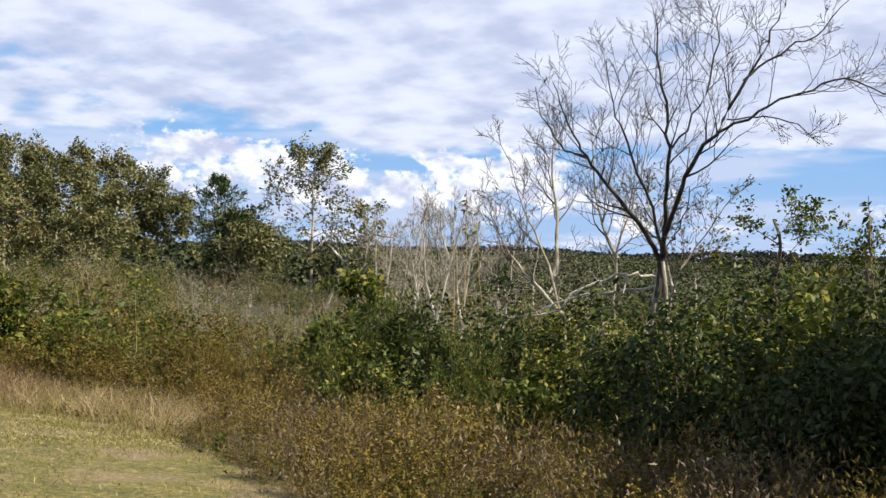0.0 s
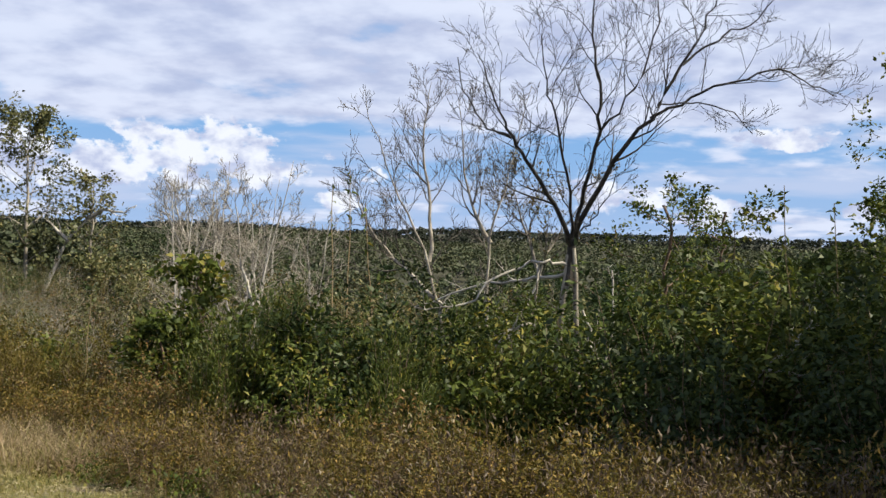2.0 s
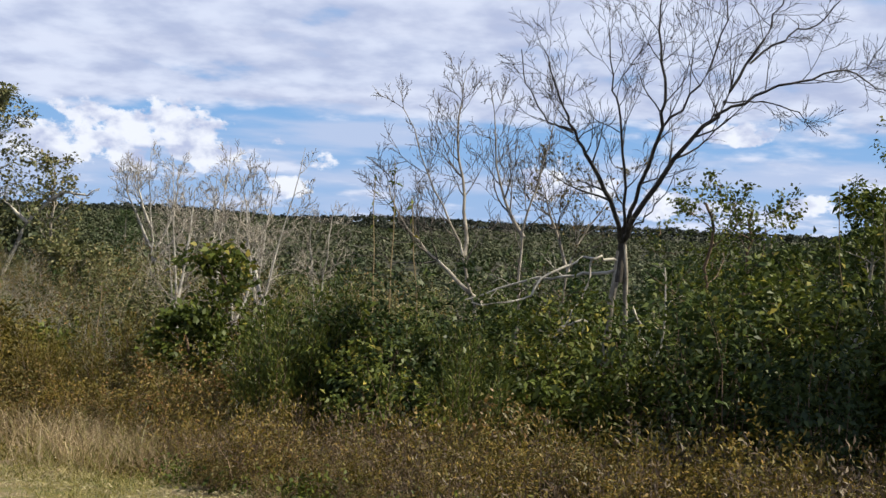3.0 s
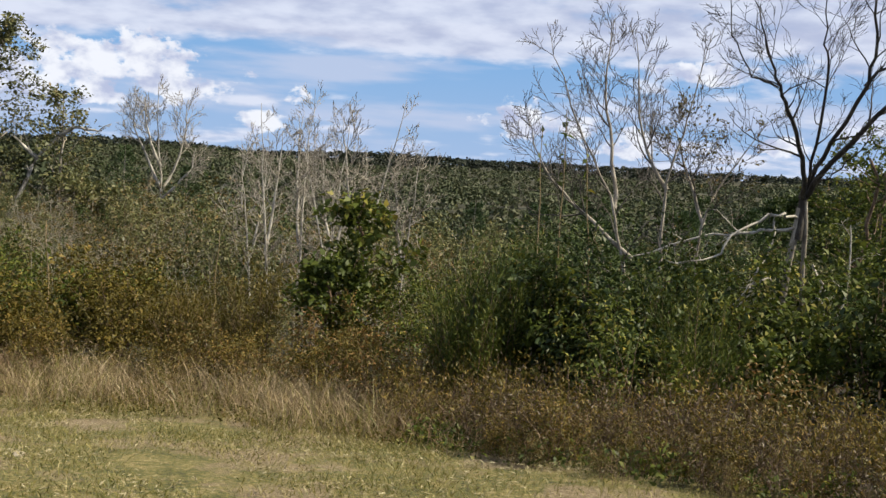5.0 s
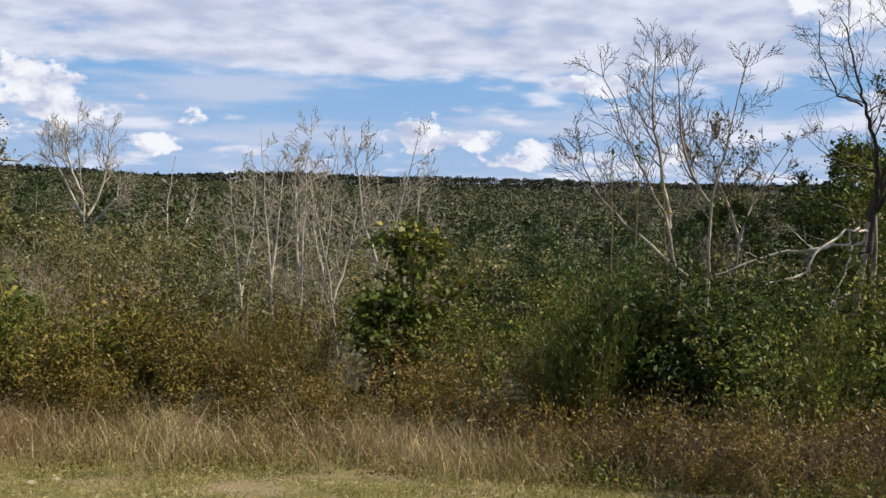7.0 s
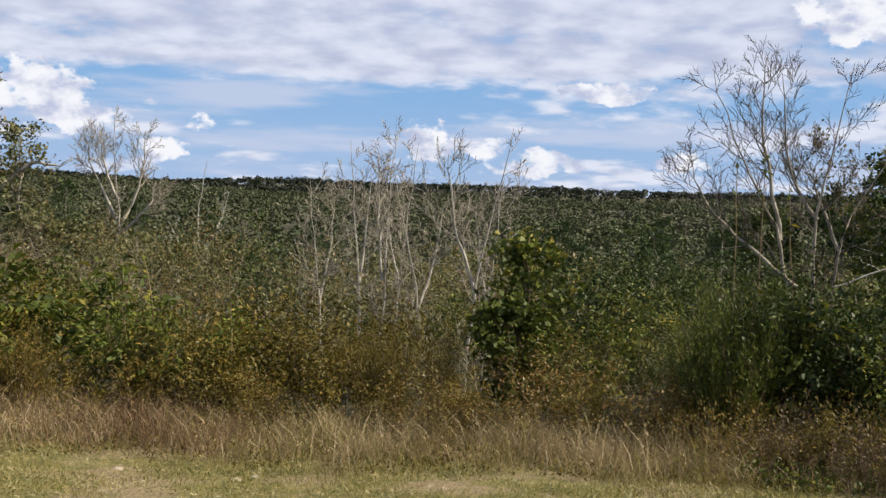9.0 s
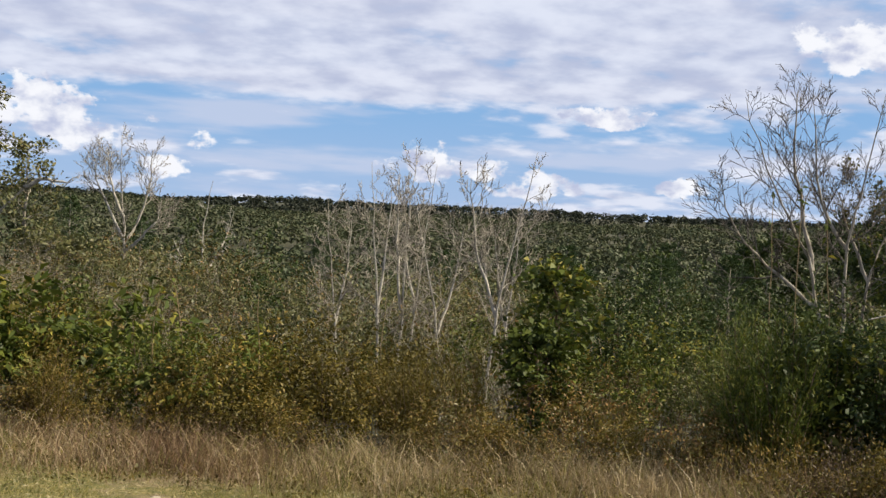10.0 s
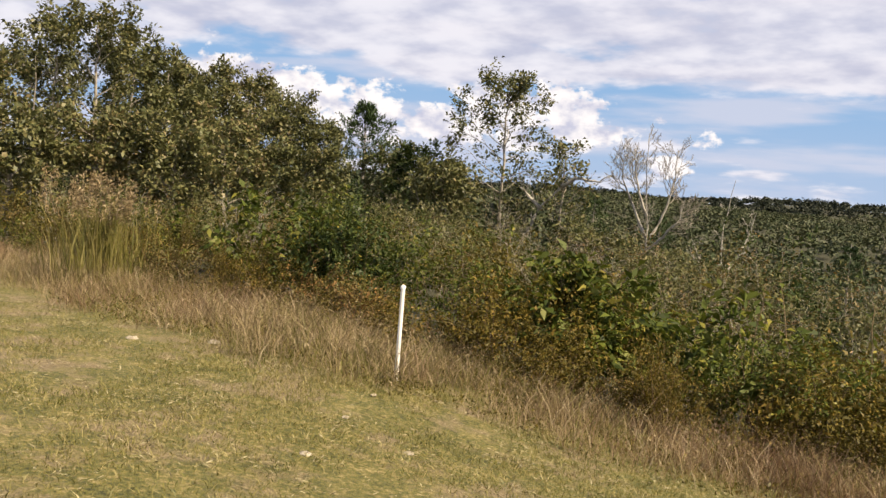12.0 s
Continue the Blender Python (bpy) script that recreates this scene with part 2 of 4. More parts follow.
def solid_material(name, colours, scale, rough=0.85, bump=0.4, stretch=(1, 1, 1), fine=6.0):
    """A rough surface with stains at two sizes and relief."""
    m, nodes, links = material(name)
    geo, mapping = nodes.new("ShaderNodeTexCoord"), nodes.new("ShaderNodeMapping")
    mapping.inputs["Scale"].default_value = stretch
    links.new(geo.outputs["Object"], mapping.inputs["Vector"])
    big = noise_of(nodes, links, scale, 4, 0.65, mapping.outputs[0])
    small = noise_of(nodes, links, scale * fine, 4, 0.7, mapping.outputs[0])
    mix = nodes.new("ShaderNodeMath")
    mix.operation = "MULTIPLY_ADD"
    links.new(small, mix.inputs[0])
    mix.inputs[1].default_value = 0.5
    links.new(big, mix.inputs[2])
    half = nodes.new("ShaderNodeMath")
    half.operation = "MULTIPLY_ADD"
    links.new(mix.outputs[0], half.inputs[0])
    half.inputs[1].default_value, half.inputs[2].default_value = 1.3, -0.48
    col = ramp(nodes, links, half.outputs[0], colours)
    bsdf, out, bmp = nodes.new("ShaderNodeBsdfPrincipled"), nodes.new("ShaderNodeOutputMaterial"), nodes.new("ShaderNodeBump")
    bmp.inputs["Strength"].default_value, bmp.inputs["Distance"].default_value = bump, 0.02
    links.new(small, bmp.inputs["Height"])
    links.new(col, bsdf.inputs["Base Color"]), links.new(bmp.outputs[0], bsdf.inputs["Normal"])
    bsdf.inputs["Roughness"].default_value = rough
    links.new(bsdf.outputs[0], out.inputs[0])
    return m

BARK_GREY = solid_material("grey bark", [(0.15, (0.09, 0.075, 0.06)), (0.5, (0.26, 0.23, 0.19)), (0.85, (0.5, 0.47, 0.41))], 9, 0.9, 0.6, (1, 1, 0.35))
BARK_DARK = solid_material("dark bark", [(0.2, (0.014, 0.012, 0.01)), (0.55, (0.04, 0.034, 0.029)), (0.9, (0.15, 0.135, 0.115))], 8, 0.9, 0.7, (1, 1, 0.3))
BARK_BROWN = solid_material("brown twigs", [(0.2, (0.05, 0.03, 0.02)), (0.5, (0.13, 0.085, 0.055)), (0.85, (0.26, 0.19, 0.13))], 10, 0.9, 0.5)
BARK_PALE = solid_material("bleached wood", [(0.15, (0.12, 0.105, 0.09)), (0.45, (0.34, 0.315, 0.275)), (0.8, (0.58, 0.545, 0.49))], 7, 0.85, 0.5, (1, 1, 0.4))
BARK_TWIG = solid_material("grey twigs", [(0.2, (0.03, 0.026, 0.023)), (0.5, (0.085, 0.073, 0.064)), (0.85, (0.22, 0.195, 0.175))], 10, 0.9, 0.5)
LEAF_GREEN = leaf_material("green leaves", [(0.0, (0.022, 0.034, 0.006)), (0.4, (0.055, 0.078, 0.012)), (0.75, (0.11, 0.13, 0.02)), (1.0, (0.29, 0.24, 0.045))], rough=0.55, gloss=0.022)
LEAF_DARK = leaf_material("dark green leaves", [(0.0, (0.01, 0.02, 0.006)), (0.5, (0.03, 0.05, 0.012)), (1.0, (0.08, 0.1, 0.024))], 0.15, rough=0.5, gloss=0.025)
LEAF_OLIVE = leaf_material("olive leaves", [(0.0, (0.0351, 0.0305, 0.00491)), (0.4, (0.0831, 0.0697, 0.0107)), (0.75, (0.143, 0.109, 0.0188)), (1.0, (0.259, 0.165, 0.0409))], rough=0.55, gloss=0.022)
LEAF_RUST = leaf_material("rusty leaves", [(0.0, (0.0456, 0.037, 0.0115)), (0.35, (0.106, 0.0988, 0.0231)), (0.65, (0.152, 0.107, 0.0346)), (1.0, (0.258, 0.132, 0.0462))])
LEAF_WITHERED = leaf_material("withered leaves", [(0.0, (0.0361, 0.0242, 0.0136)), (0.4, (0.0939, 0.0643, 0.0385)), (0.75, (0.152, 0.113, 0.0728)), (1.0, (0.231, 0.189, 0.136))])
LEAF_OAK = leaf_material("oak leaves", [(0.0, (0.0355, 0.0426, 0.0176)), (0.45, (0.101, 0.109, 0.039)), (0.8, (0.178, 0.166, 0.0664)), (1.0, (0.272, 0.201, 0.107))])
LEAF_PINE = leaf_material("pine needles", [(0.0, (0.012, 0.028, 0.01)), (0.6, (0.04, 0.07, 0.022)), (1.0, (0.08, 0.11, 0.03))], 0.15)
# Dulled and slightly blue: the haze of distance is mixed into these greens.
LEAF_FAR_HAZY = leaf_material("hazy far woods", [(0.0, (0.027, 0.0378, 0.0189)), (0.4, (0.0405, 0.054, 0.0243)), (0.75, (0.054, 0.0675, 0.0297)), (1.0, (0.07425, 0.0783, 0.0378))], 0.1, 0.6, 0.75, 0.03)
# Darker version of the hillside colours: cloud shadow on the ridge, painted in.
LEAF_RIDGE_SHADED = leaf_material("cloud-shaded ridge woods", [(0.0, (0.009, 0.014, 0.009)), (0.5, (0.014, 0.02, 0.012)), (1.0, (0.024, 0.03, 0.016))], 0.1, 0.6, 0.75, 0.03)
GRASS_DRY = leaf_material("dry grass", [(0.0, (0.11, 0.075, 0.04)), (0.4, (0.24, 0.175, 0.095)), (0.75, (0.36, 0.275, 0.16)), (1.0, (0.52, 0.43, 0.28))], 0.3, 0.5, 0.5, 0.9)
GRASS_RED = leaf_material("red-brown grass", [(0.0, (0.08, 0.045, 0.025)), (0.5, (0.2, 0.125, 0.07)), (1.0, (0.34, 0.235, 0.145))], 0.3, 0.5, 0.5, 0.9)
GRASS_GREEN = leaf_material("lawn grass", [(0.0, (0.0552, 0.0617, 0.0114)), (0.4, (0.124, 0.122, 0.0247)), (0.7, (0.212, 0.185, 0.0522)), (1.0, (0.386, 0.323, 0.142))], 0.3, 0.5, 0.5, 1.4)
STRAW = leaf_material("bleached straw", [(0.0, (0.173, 0.137, 0.065)), (0.5, (0.302, 0.259, 0.143)), (1.0, (0.446, 0.396, 0.247))], 0.2)
PLASTIC = solid_material("white plastic", [(0.1, (0.55, 0.53, 0.52)), (0.4, (0.78, 0.77, 0.76)), (1.0, (0.84, 0.83, 0.82))], 5, 0.45, 0.05)
STONE = solid_material("pale stone", [(0.1, (0.2, 0.16, 0.11)), (0.5, (0.36, 0.31, 0.24)), (1.0, (0.52, 0.46, 0.37))], 12, 0.9, 0.5)


# ---- ground ----
def soil_material():
    m, nodes, links = material("field soil and turf")
    geo = nodes.new("ShaderNodeNewGeometry")
    pos = geo.outputs["Position"]
    big, mid, small = noise_of(nodes, links, 1.1, 5, 0.68, pos), noise_of(nodes, links, 3.5, 4, 0.65, pos), noise_of(nodes, links, 40, 4, 0.7, pos)
    grain = nodes.new("ShaderNodeMath")
    grain.operation = "MULTIPLY_ADD"
    tuft = noise_of(nodes, links, 22, 5, 0.75, pos)
    links.new(tuft, grain.inputs[0])
    grain.inputs[1].default_value = 0.7
    part_mid = nodes.new("ShaderNodeMath")
    part_mid.operation = "MULTIPLY"
    links.new(mid, part_mid.inputs[0])
    part_mid.inputs[1].default_value = 0.3
    links.new(part_mid.outputs[0], grain.inputs[2])
    turf = ramp(nodes, links, grain.outputs[0], [(0.36, (0.03, 0.034, 0.008)), (0.46, (0.1, 0.098, 0.022)), (0.54, (0.17, 0.145, 0.04)), (0.64, (0.36, 0.28, 0.13))])
    bare = ramp(nodes, links, small, [(0.3, (0.07, 0.055, 0.026)), (0.5, (0.2, 0.15, 0.08)), (0.7, (0.38, 0.3, 0.19))])
    mask = ramp(nodes, links, big, [(0.5, (0, 0, 0)), (0.6, (1, 1, 1))])
    mix = nodes.new("ShaderNodeMix")
    mix.data_type = "RGBA"
    links.new(mask, mix.inputs[0]), links.new(turf, mix.inputs[6]), links.new(bare, mix.inputs[7])
    # Leaf litter and undergrowth where the woods begin, darkened to stand in for shade.
    sep, edge = nodes.new("ShaderNodeSeparateXYZ"), nodes.new("ShaderNodeMapRange")
    links.new(pos, sep.inputs[0])

    def op(kind, a, b, c=0.0):
        n = nodes.new("ShaderNodeMath")
        n.operation = kind
        for i, value in enumerate((a, b, c)):
            if isinstance(value, (int, float)):
                n.inputs[i].default_value = value
            else:
                links.new(value, n.inputs[i])
        return n.outputs[0]

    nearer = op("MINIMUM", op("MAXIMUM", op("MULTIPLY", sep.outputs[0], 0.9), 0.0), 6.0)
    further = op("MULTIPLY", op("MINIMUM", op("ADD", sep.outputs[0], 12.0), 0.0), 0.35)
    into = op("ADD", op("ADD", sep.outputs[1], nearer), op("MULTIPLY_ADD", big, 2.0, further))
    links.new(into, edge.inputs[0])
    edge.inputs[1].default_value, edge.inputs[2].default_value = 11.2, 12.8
    shaded_floor = ramp(nodes, links, mid, [(0.3, (0.02, 0.024, 0.009)), (0.6, (0.045, 0.042, 0.018))])
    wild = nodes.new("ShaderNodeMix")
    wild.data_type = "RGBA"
    links.new(edge.outputs[0], wild.inputs[0]), links.new(mix.outputs[2], wild.inputs[6]), links.new(shaded_floor, wild.inputs[7])
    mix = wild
    bsdf, out, bmp = nodes.new("ShaderNodeBsdfPrincipled"), nodes.new("ShaderNodeOutputMaterial"), nodes.new("ShaderNodeBump")
    bmp.inputs["Strength"].default_value, bmp.inputs["Distance"].default_value = 0.8, 0.04
    links.new(small, bmp.inputs["Height"])
    links.new(mix.outputs[2], bsdf.inputs["Base Color"]), links.new(bmp.outputs[0], bsdf.inputs["Normal"])
    bsdf.inputs["Roughness"].default_value = 0.95
    links.new(bsdf.outputs[0], out.inputs[0])
    return m


def make_ground():
    s = np.linspace(-1, 1, 201)
    xs = 12 * np.sinh(s * 6.6)
    ys = 8 + 12 * np.sinh(s * 6.6)
    gx, gy = np.meshgrid(xs, ys, indexing="ij")
    v = np.stack([gx, gy, ground_z(gx, gy)], -1).reshape(-1, 3)
    n = len(ys)
    i, j = np.meshgrid(np.arange(len(xs) - 1), np.arange(n - 1), indexing="ij")
    f = np.stack([i * n + j, (i + 1) * n + j, (i + 1) * n + j + 1, i * n + j + 1], -1).reshape(-1, 4)
    ob = part("ground", mesh_of("ground", v, f), soil_material(), shade=True)
    tagged(ob, "grassy field with bare sandy patches falling away into a wooded valley", "ground", kind="structure")


make_ground()


# ---- woods far off ----
def make_valley_woods():
    """Crowns of many leaf clumps, each over its place on the valley side."""
    r = np.random.default_rng(3)
    for name, near, far, count, size, per, clump in (("valley_thicket", 56, 120, 400, 2.4, 150, 0.42), ("valley_woods", 120, 300, 1050, 3.8, 95, 0.9)):
        a = np.radians(r.uniform(-60, 46, count))
        d = np.sqrt(r.uniform(near**2, far**2, count))
        x, y = d * np.sin(a) - 2, d * np.cos(a)
        w = size * r.uniform(0.55, 1.2, count)
        tall = w * r.uniform(0.9, 1.6, count)
        z = ground_z(x, y) + size * r.uniform(0.7, 1.1, count)
        p = r.normal(0, 1, (count, per, 3))
        p /= np.linalg.norm(p, axis=2, keepdims=True)
        p[:, :, 2] = np.abs(p[:, :, 2]) * 1.15 - 0.25
        lobes = r.normal(0, 2.4, (count, 1, 3))
        swell = (0.8 + 0.25 * np.sin((p * lobes).sum(2) * 2 + r.uniform(0, 6, (count, 1)))) * r.uniform(0.7, 1.08, (count, per))
        ways = p.reshape(-1, 3) + [0, 0, 0.2]
        p = p * swell[:, :, None] * np.stack([w, w, tall], 1)[:, None] + np.stack([x, y, z], 1)[:, None]
        v, f = leaf_quads(r, p.reshape(-1, 3), clump, 0.0, 0.85, np.cross(ways, r.normal(0, 1, ways.shape)) * 1.6, 0.1)
        tagged(part(name, mesh_of(name, v, f), LEAF_FAR_HAZY), "dense green woods in the valley below the field", "woods", kind="stuff")


def make_far_woods():
    """Crowns side by side on the hillside and the ridge, each a loose heap of leaf clumps."""
    r = np.random.default_rng(4)
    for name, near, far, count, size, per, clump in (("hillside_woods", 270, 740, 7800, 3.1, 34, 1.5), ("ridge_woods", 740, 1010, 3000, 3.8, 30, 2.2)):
        a = np.radians(r.uniform(-62, 44, count))
        d = np.sqrt(r.uniform(near**2, far**2, count))
        x, y = d * np.sin(a) - 2, d * np.cos(a)
        w = size * r.uniform(0.6, 1.25, count)
        tall = w * r.uniform(0.6, 1.15, count)
        z = ground_z(x, y) + 2.4 + size * r.uniform(0.0, 0.5, count)
        p = r.normal(0, 1, (count, per, 3))
        p /= np.linalg.norm(p, axis=2, keepdims=True)
        p[:, :, 2] = np.abs(p[:, :, 2]) * 1.2 - 0.3
        p *= r.uniform(0.6, 1.1, (count, per, 1))
        ways = p.reshape(-1, 3) + [0, 0, 0.3]
        p = p * np.stack([w, w, tall], 1)[:, None] + np.stack([x, y, z], 1)[:, None]
        v, f = leaf_quads(r, p.reshape(-1, 3), clump, 0.0, 0.9, np.cross(ways, r.normal(0, 1, ways.shape)) * 1.6, 0.1)
        tagged(part(name, mesh_of(name, v, f), LEAF_RIDGE_SHADED if near > 700 else LEAF_FAR_HAZY), "dense green woods covering the hillside and the far ridge", "woods", kind="stuff")


make_valley_woods()
make_far_woods()


# ---- grasses ----
def blades(r, x, y, height, width, lean, base=None):
    n = len(x)
    z = ground_z(x, y) - 0.02 if base is None else base
    a, b = r.uniform(0, 2 * np.pi, n), r.uniform(0, 2 * np.pi, n)
    hgt = height * r.uniform(0.5, 1.3, n)
    out = lean * hgt * r.uniform(0.2, 1.2, n)
    root = np.stack([x, y, z], 1)
    side = np.stack([np.cos(a), np.sin(a), 0 * a], 1) * (width * r.uniform(0.6, 1.3, n))[:, None]
    tip = root + np.stack([np.cos(b) * out, np.sin(b) * out, hgt], 1)
    mid = root * 0.45 + tip * 0.55 - np.stack([np.cos(b) * out, np.sin(b) * out, -0.25 * hgt], 1) * 0.22
    v = np.stack([root - side * 0.6, mid + side, tip, mid - side], 1).reshape(-1, 3)
    return v, np.arange(4 * n).reshape(-1, 4)


FRONT_X = [-40, -20, -14, -10, -6, -3, 0, 1.5, 3, 5, 8, 14]
FRONT_Y = [17, 12.8, 10.5, 9.5, 10.4, 9.9, 8.6, 7.6, 6.4, 5.0, 4.0, 3.6]


def front(x):
    """Where the brush begins, for each x."""
    return np.interp(x, FRONT_X, FRONT_Y)


def make_lawn():
    r = np.random.default_rng(11)
    n = 200000
    x = np.concatenate([r.uniform(-22, 6, n // 2), r.uniform(-13, 0, n // 2)])
    y = front(x) + 0.2 - r.beta(1.1, 1.7, n) * 7.5
    bare = np.sin(1.9 * x + 0.7 * y + 1) + np.sin(2.3 * y - 1.1 * x) + 0.8 * np.sin(4.7 * x + 3.1 * y)
    keep = (y > -1.5) & (bare < r.uniform(0.1, 1.7, n))
    v, f = blades(r, x[keep], y[keep], 0.042 * r.uniform(0.5, 1.7, keep.sum()), 0.0034, 1.2)
    tagged(part("lawn_grass", mesh_of("lawn_grass", v, f), GRASS_GREEN), "short mown grass, yellow-green and patchy, on the field", "grass", kind="stuff")


def make_dry_grass():
    r = np.random.default_rng(12)
    n = 5200
    x = r.uniform(-24, 2.6, n)
    x = np.where((x > -0.5) & (r.uniform(0, 1, n) < 0.65), x - 12, x)
    y = front(x) + np.clip(r.normal(-0.35, 0.75, n), -1.9, 1.5)
    lush = np.sin(1.1 * x + 2) + np.sin(2.7 * x + 1.3 * y) + 0.7 * np.sin(5.1 * x - 2 * y)
    keep = lush > r.uniform(-2.4, 0.6, n)
    x, y = x[keep], y[keep]
    red = np.sin(0.8 * x + 0.5) + r.normal(0, 0.6, len(x)) > 0.9
    green = ~red & (r.uniform(0, 1, len(x)) < 0.28)
    for name, some, mat, tall, label in (("green_grass", green, GRASS_GREEN, 0.24, "rough green grass among the dry stalks"),
                                         ("dry_grass", ~red & ~green, GRASS_DRY, 0.25, "tall straw-coloured dry grass along the edge of the brush"),
                                         ("red_grass", red, GRASS_RED, 0.27, "thin red-brown seeding grass along the edge of the brush")):
        cx, cy = x[some], y[some]
        k = 20
        m = len(cx) * k
        bx, by = np.repeat(cx, k) + r.normal(0, 0.14, m), np.repeat(cy, k) + r.normal(0, 0.14, m)
        high = tall * np.repeat(r.uniform(0.3, 1.6, len(cx)) ** 1.3, k)
        v, f = blades(r, bx, by, high, 0.003, 1.0)
        top = v.reshape(-1, 4, 3)[::3, 2]
        w, g = leaf_quads(r, top + r.normal(0, 0.02, top.shape), 0.035, -0.4, 0.3)
        v, f = join([(v, f), (w, g)])
        tagged(part(name, mesh_of(name, v, f), mat), label, "grass", kind="stuff")
    n = 480
    cx = r.uniform(-16, 4, n)
    cy = front(cx) - r.uniform(0.1, 1, n) ** 1.5 * 1.8
    k = 26
    c = np.stack([np.repeat(cx, k) + r.normal(0, 0.12, n * k), np.repeat(cy, k) + r.normal(0, 0.12, n * k), 0 * np.repeat(cx, k)], 1)
    c[:, 2] = ground_z(c[:, 0], c[:, 1]) + np.abs(r.normal(0, 0.07, n * k))
    v, f = leaf_quads(r, c, 0.045, -0.3, 0.4)
    tagged(part("low_weeds", mesh_of("low_weeds", v, f), LEAF_OLIVE), "low green weeds scattered among the dry grass", "weeds", kind="stuff")
    n = 330
    cx = r.uniform(-0.3, 5.5, n)
    cy = front(cx) - r.uniform(-0.3, 2.2, n)
    k = 30
    c = np.stack([np.repeat(cx, k) + r.normal(0, 0.13, n * k), np.repeat(cy, k) + r.normal(0, 0.13, n * k), 0 * np.repeat(cx, k)], 1)
    c[:, 2] = ground_z(c[:, 0], c[:, 1]) + np.abs(r.normal(0, 0.1, n * k))
    v, f = leaf_quads(r, c, 0.055, -0.2, 0.45)
    tagged(part("low_bramble", mesh_of("low_bramble", v, f), LEAF_GREEN), "low green bramble creeping out of the brush", "weeds", kind="stuff")


def make_straw():
    """Bleached clippings and dead tufts lying in patches on the short grass."""
    r = np.random.default_rng(13)
    n, k = 520, 34
    cx = r.uniform(-19, 1, n)
    cy = front(cx) - 0.8 - r.beta(1.1, 1.5, n) * 6.5
    wide = np.repeat(r.uniform(0.04, 0.2, n), k)
    c = np.stack([np.repeat(cx, k) + r.normal(0, 1, n * k) * wide * 1.6, np.repeat(cy, k) + r.normal(0, 1, n * k) * wide, np.zeros(n * k)], 1)
    c[:, 2] = ground_z(c[:, 0], c[:, 1]) + r.uniform(0.012, 0.04, n * k)
    ways = np.stack([r.normal(0, 1, n * k), r.normal(0, 1, n * k), r.normal(0.1, 0.2, n * k)], 1) * 2
    v, f = leaf_quads(r, c, 0.045, 0.0, 0.16, ways, 0.05)
    tagged(part("straw_litter", mesh_of("straw_litter", v, f), STRAW), "bleached dead grass lying in patches on the mown field", "straw", kind="stuff")


make_lawn()
make_dry_grass()
make_straw()


# ---- shrubs ----
def thing(name, label, category, group="", at=(0, 0, 0), turn=0.0, scale=1.0):
    ob = new(name)
    ob.matrix_world = pose(*at, 0, 0, turn) @ Matrix.Scale(scale, 4)
    return tagged(ob, label, category, group)


def shrub_meshes(r, height, width, stems, leaf, per, mode):
    """The stems and the foliage of one shrub, its foot at the origin."""
    chains = []
    for k in range(stems):
        a = r.uniform(0, 2 * np.pi)
        out = r.uniform(0.1, 1.0) * width / height
        way = (np.cos(a) * out, np.sin(a) * out, 1)
        foot = (np.cos(a) * 0.1 * r.uniform(0, 1.5), np.sin(a) * 0.1 * r.uniform(0, 1.5), -0.08)
        if mode == "feather":
            chains += grow(r, foot, way, height * r.uniform(0.65, 1.05), 0.008, 1, 0.4, 12, 0.05, 0.03, 0.12, 0.3, 0.003)
        elif mode == "weed":
            chains += grow(r, foot, way, height * r.uniform(0.6, 1.05), 0.005, 1, 0.45, 7, 0.09, 0.08, 0.2, 0.38, 0.002)
        else:
            chains += grow(r, foot, way, height * r.uniform(0.6, 1.05), 0.012, 2, 0.75, 5, 0.12, 0.02, 0.18, 0.5, 0.0035)
    where, ways = tips(chains, r, per, 0.03 if mode == "feather" else 0.05, 0.02, 0.1)
    if mode == "feather":
        v, f = leaf_quads(r, where, leaf, -0.2, 0.2, ways * 1.1)
    elif mode == "weed":
        v, f = leaf_quads(r, where, leaf, 0.1, 0.26, ways)
    elif mode == "sparse":
        v, f = leaf_quads(r, where, leaf, 0.35, 0.5, ways)
    else:
        v, f = leaf_quads(r, where, leaf, 0.45, 0.46, ways)
    show = [c for k, c in enumerate(chains) if mode == "sparse" or c[1][0] > 0.0065 or (k % 8 in (0, 4) if mode == "weed" else k % 9 == 0)]
    return wood_mesh("stem_tuft", show, 4), mesh_of("foliage", v, f)


SHRUBS = {}


def shrub_kind(key, count, seed, label, leaves, wood, height, width, stems, leaf, per, mode="broad"):
    r = np.random.default_rng(seed)
    made = []
    for k in range(count):
        a, b = shrub_meshes(r, height, width, stems, leaf, per, mode)
        a.materials.append(wood)
        b.materials.append(leaves)
        made.append((a, b))
    SHRUBS[key] = (made, label)


shrub_kind("broad", 4, 21, "leafy green shrub with broad glossy leaves in the brush", LEAF_GREEN, BARK_BROWN, 1.75, 0.8, 8, 0.08, 8)
shrub_kind("dark", 3, 22, "dark green leafy shrub growing thickly in the brush", LEAF_DARK, BARK_BROWN, 1.85, 0.85, 9, 0.082, 8)
shrub_kind("feather", 3, 23, "feathery olive-green weed bush with fine soft leaves", LEAF_OLIVE, BARK_BROWN, 1.4, 0.65, 16, 0.055, 19, "feather")
shrub_kind("green_feather", 3, 27, "feathery bright green weed bush with fine leaves", LEAF_GREEN, BARK_BROWN, 1.55, 0.65, 16, 0.06, 19, "feather")
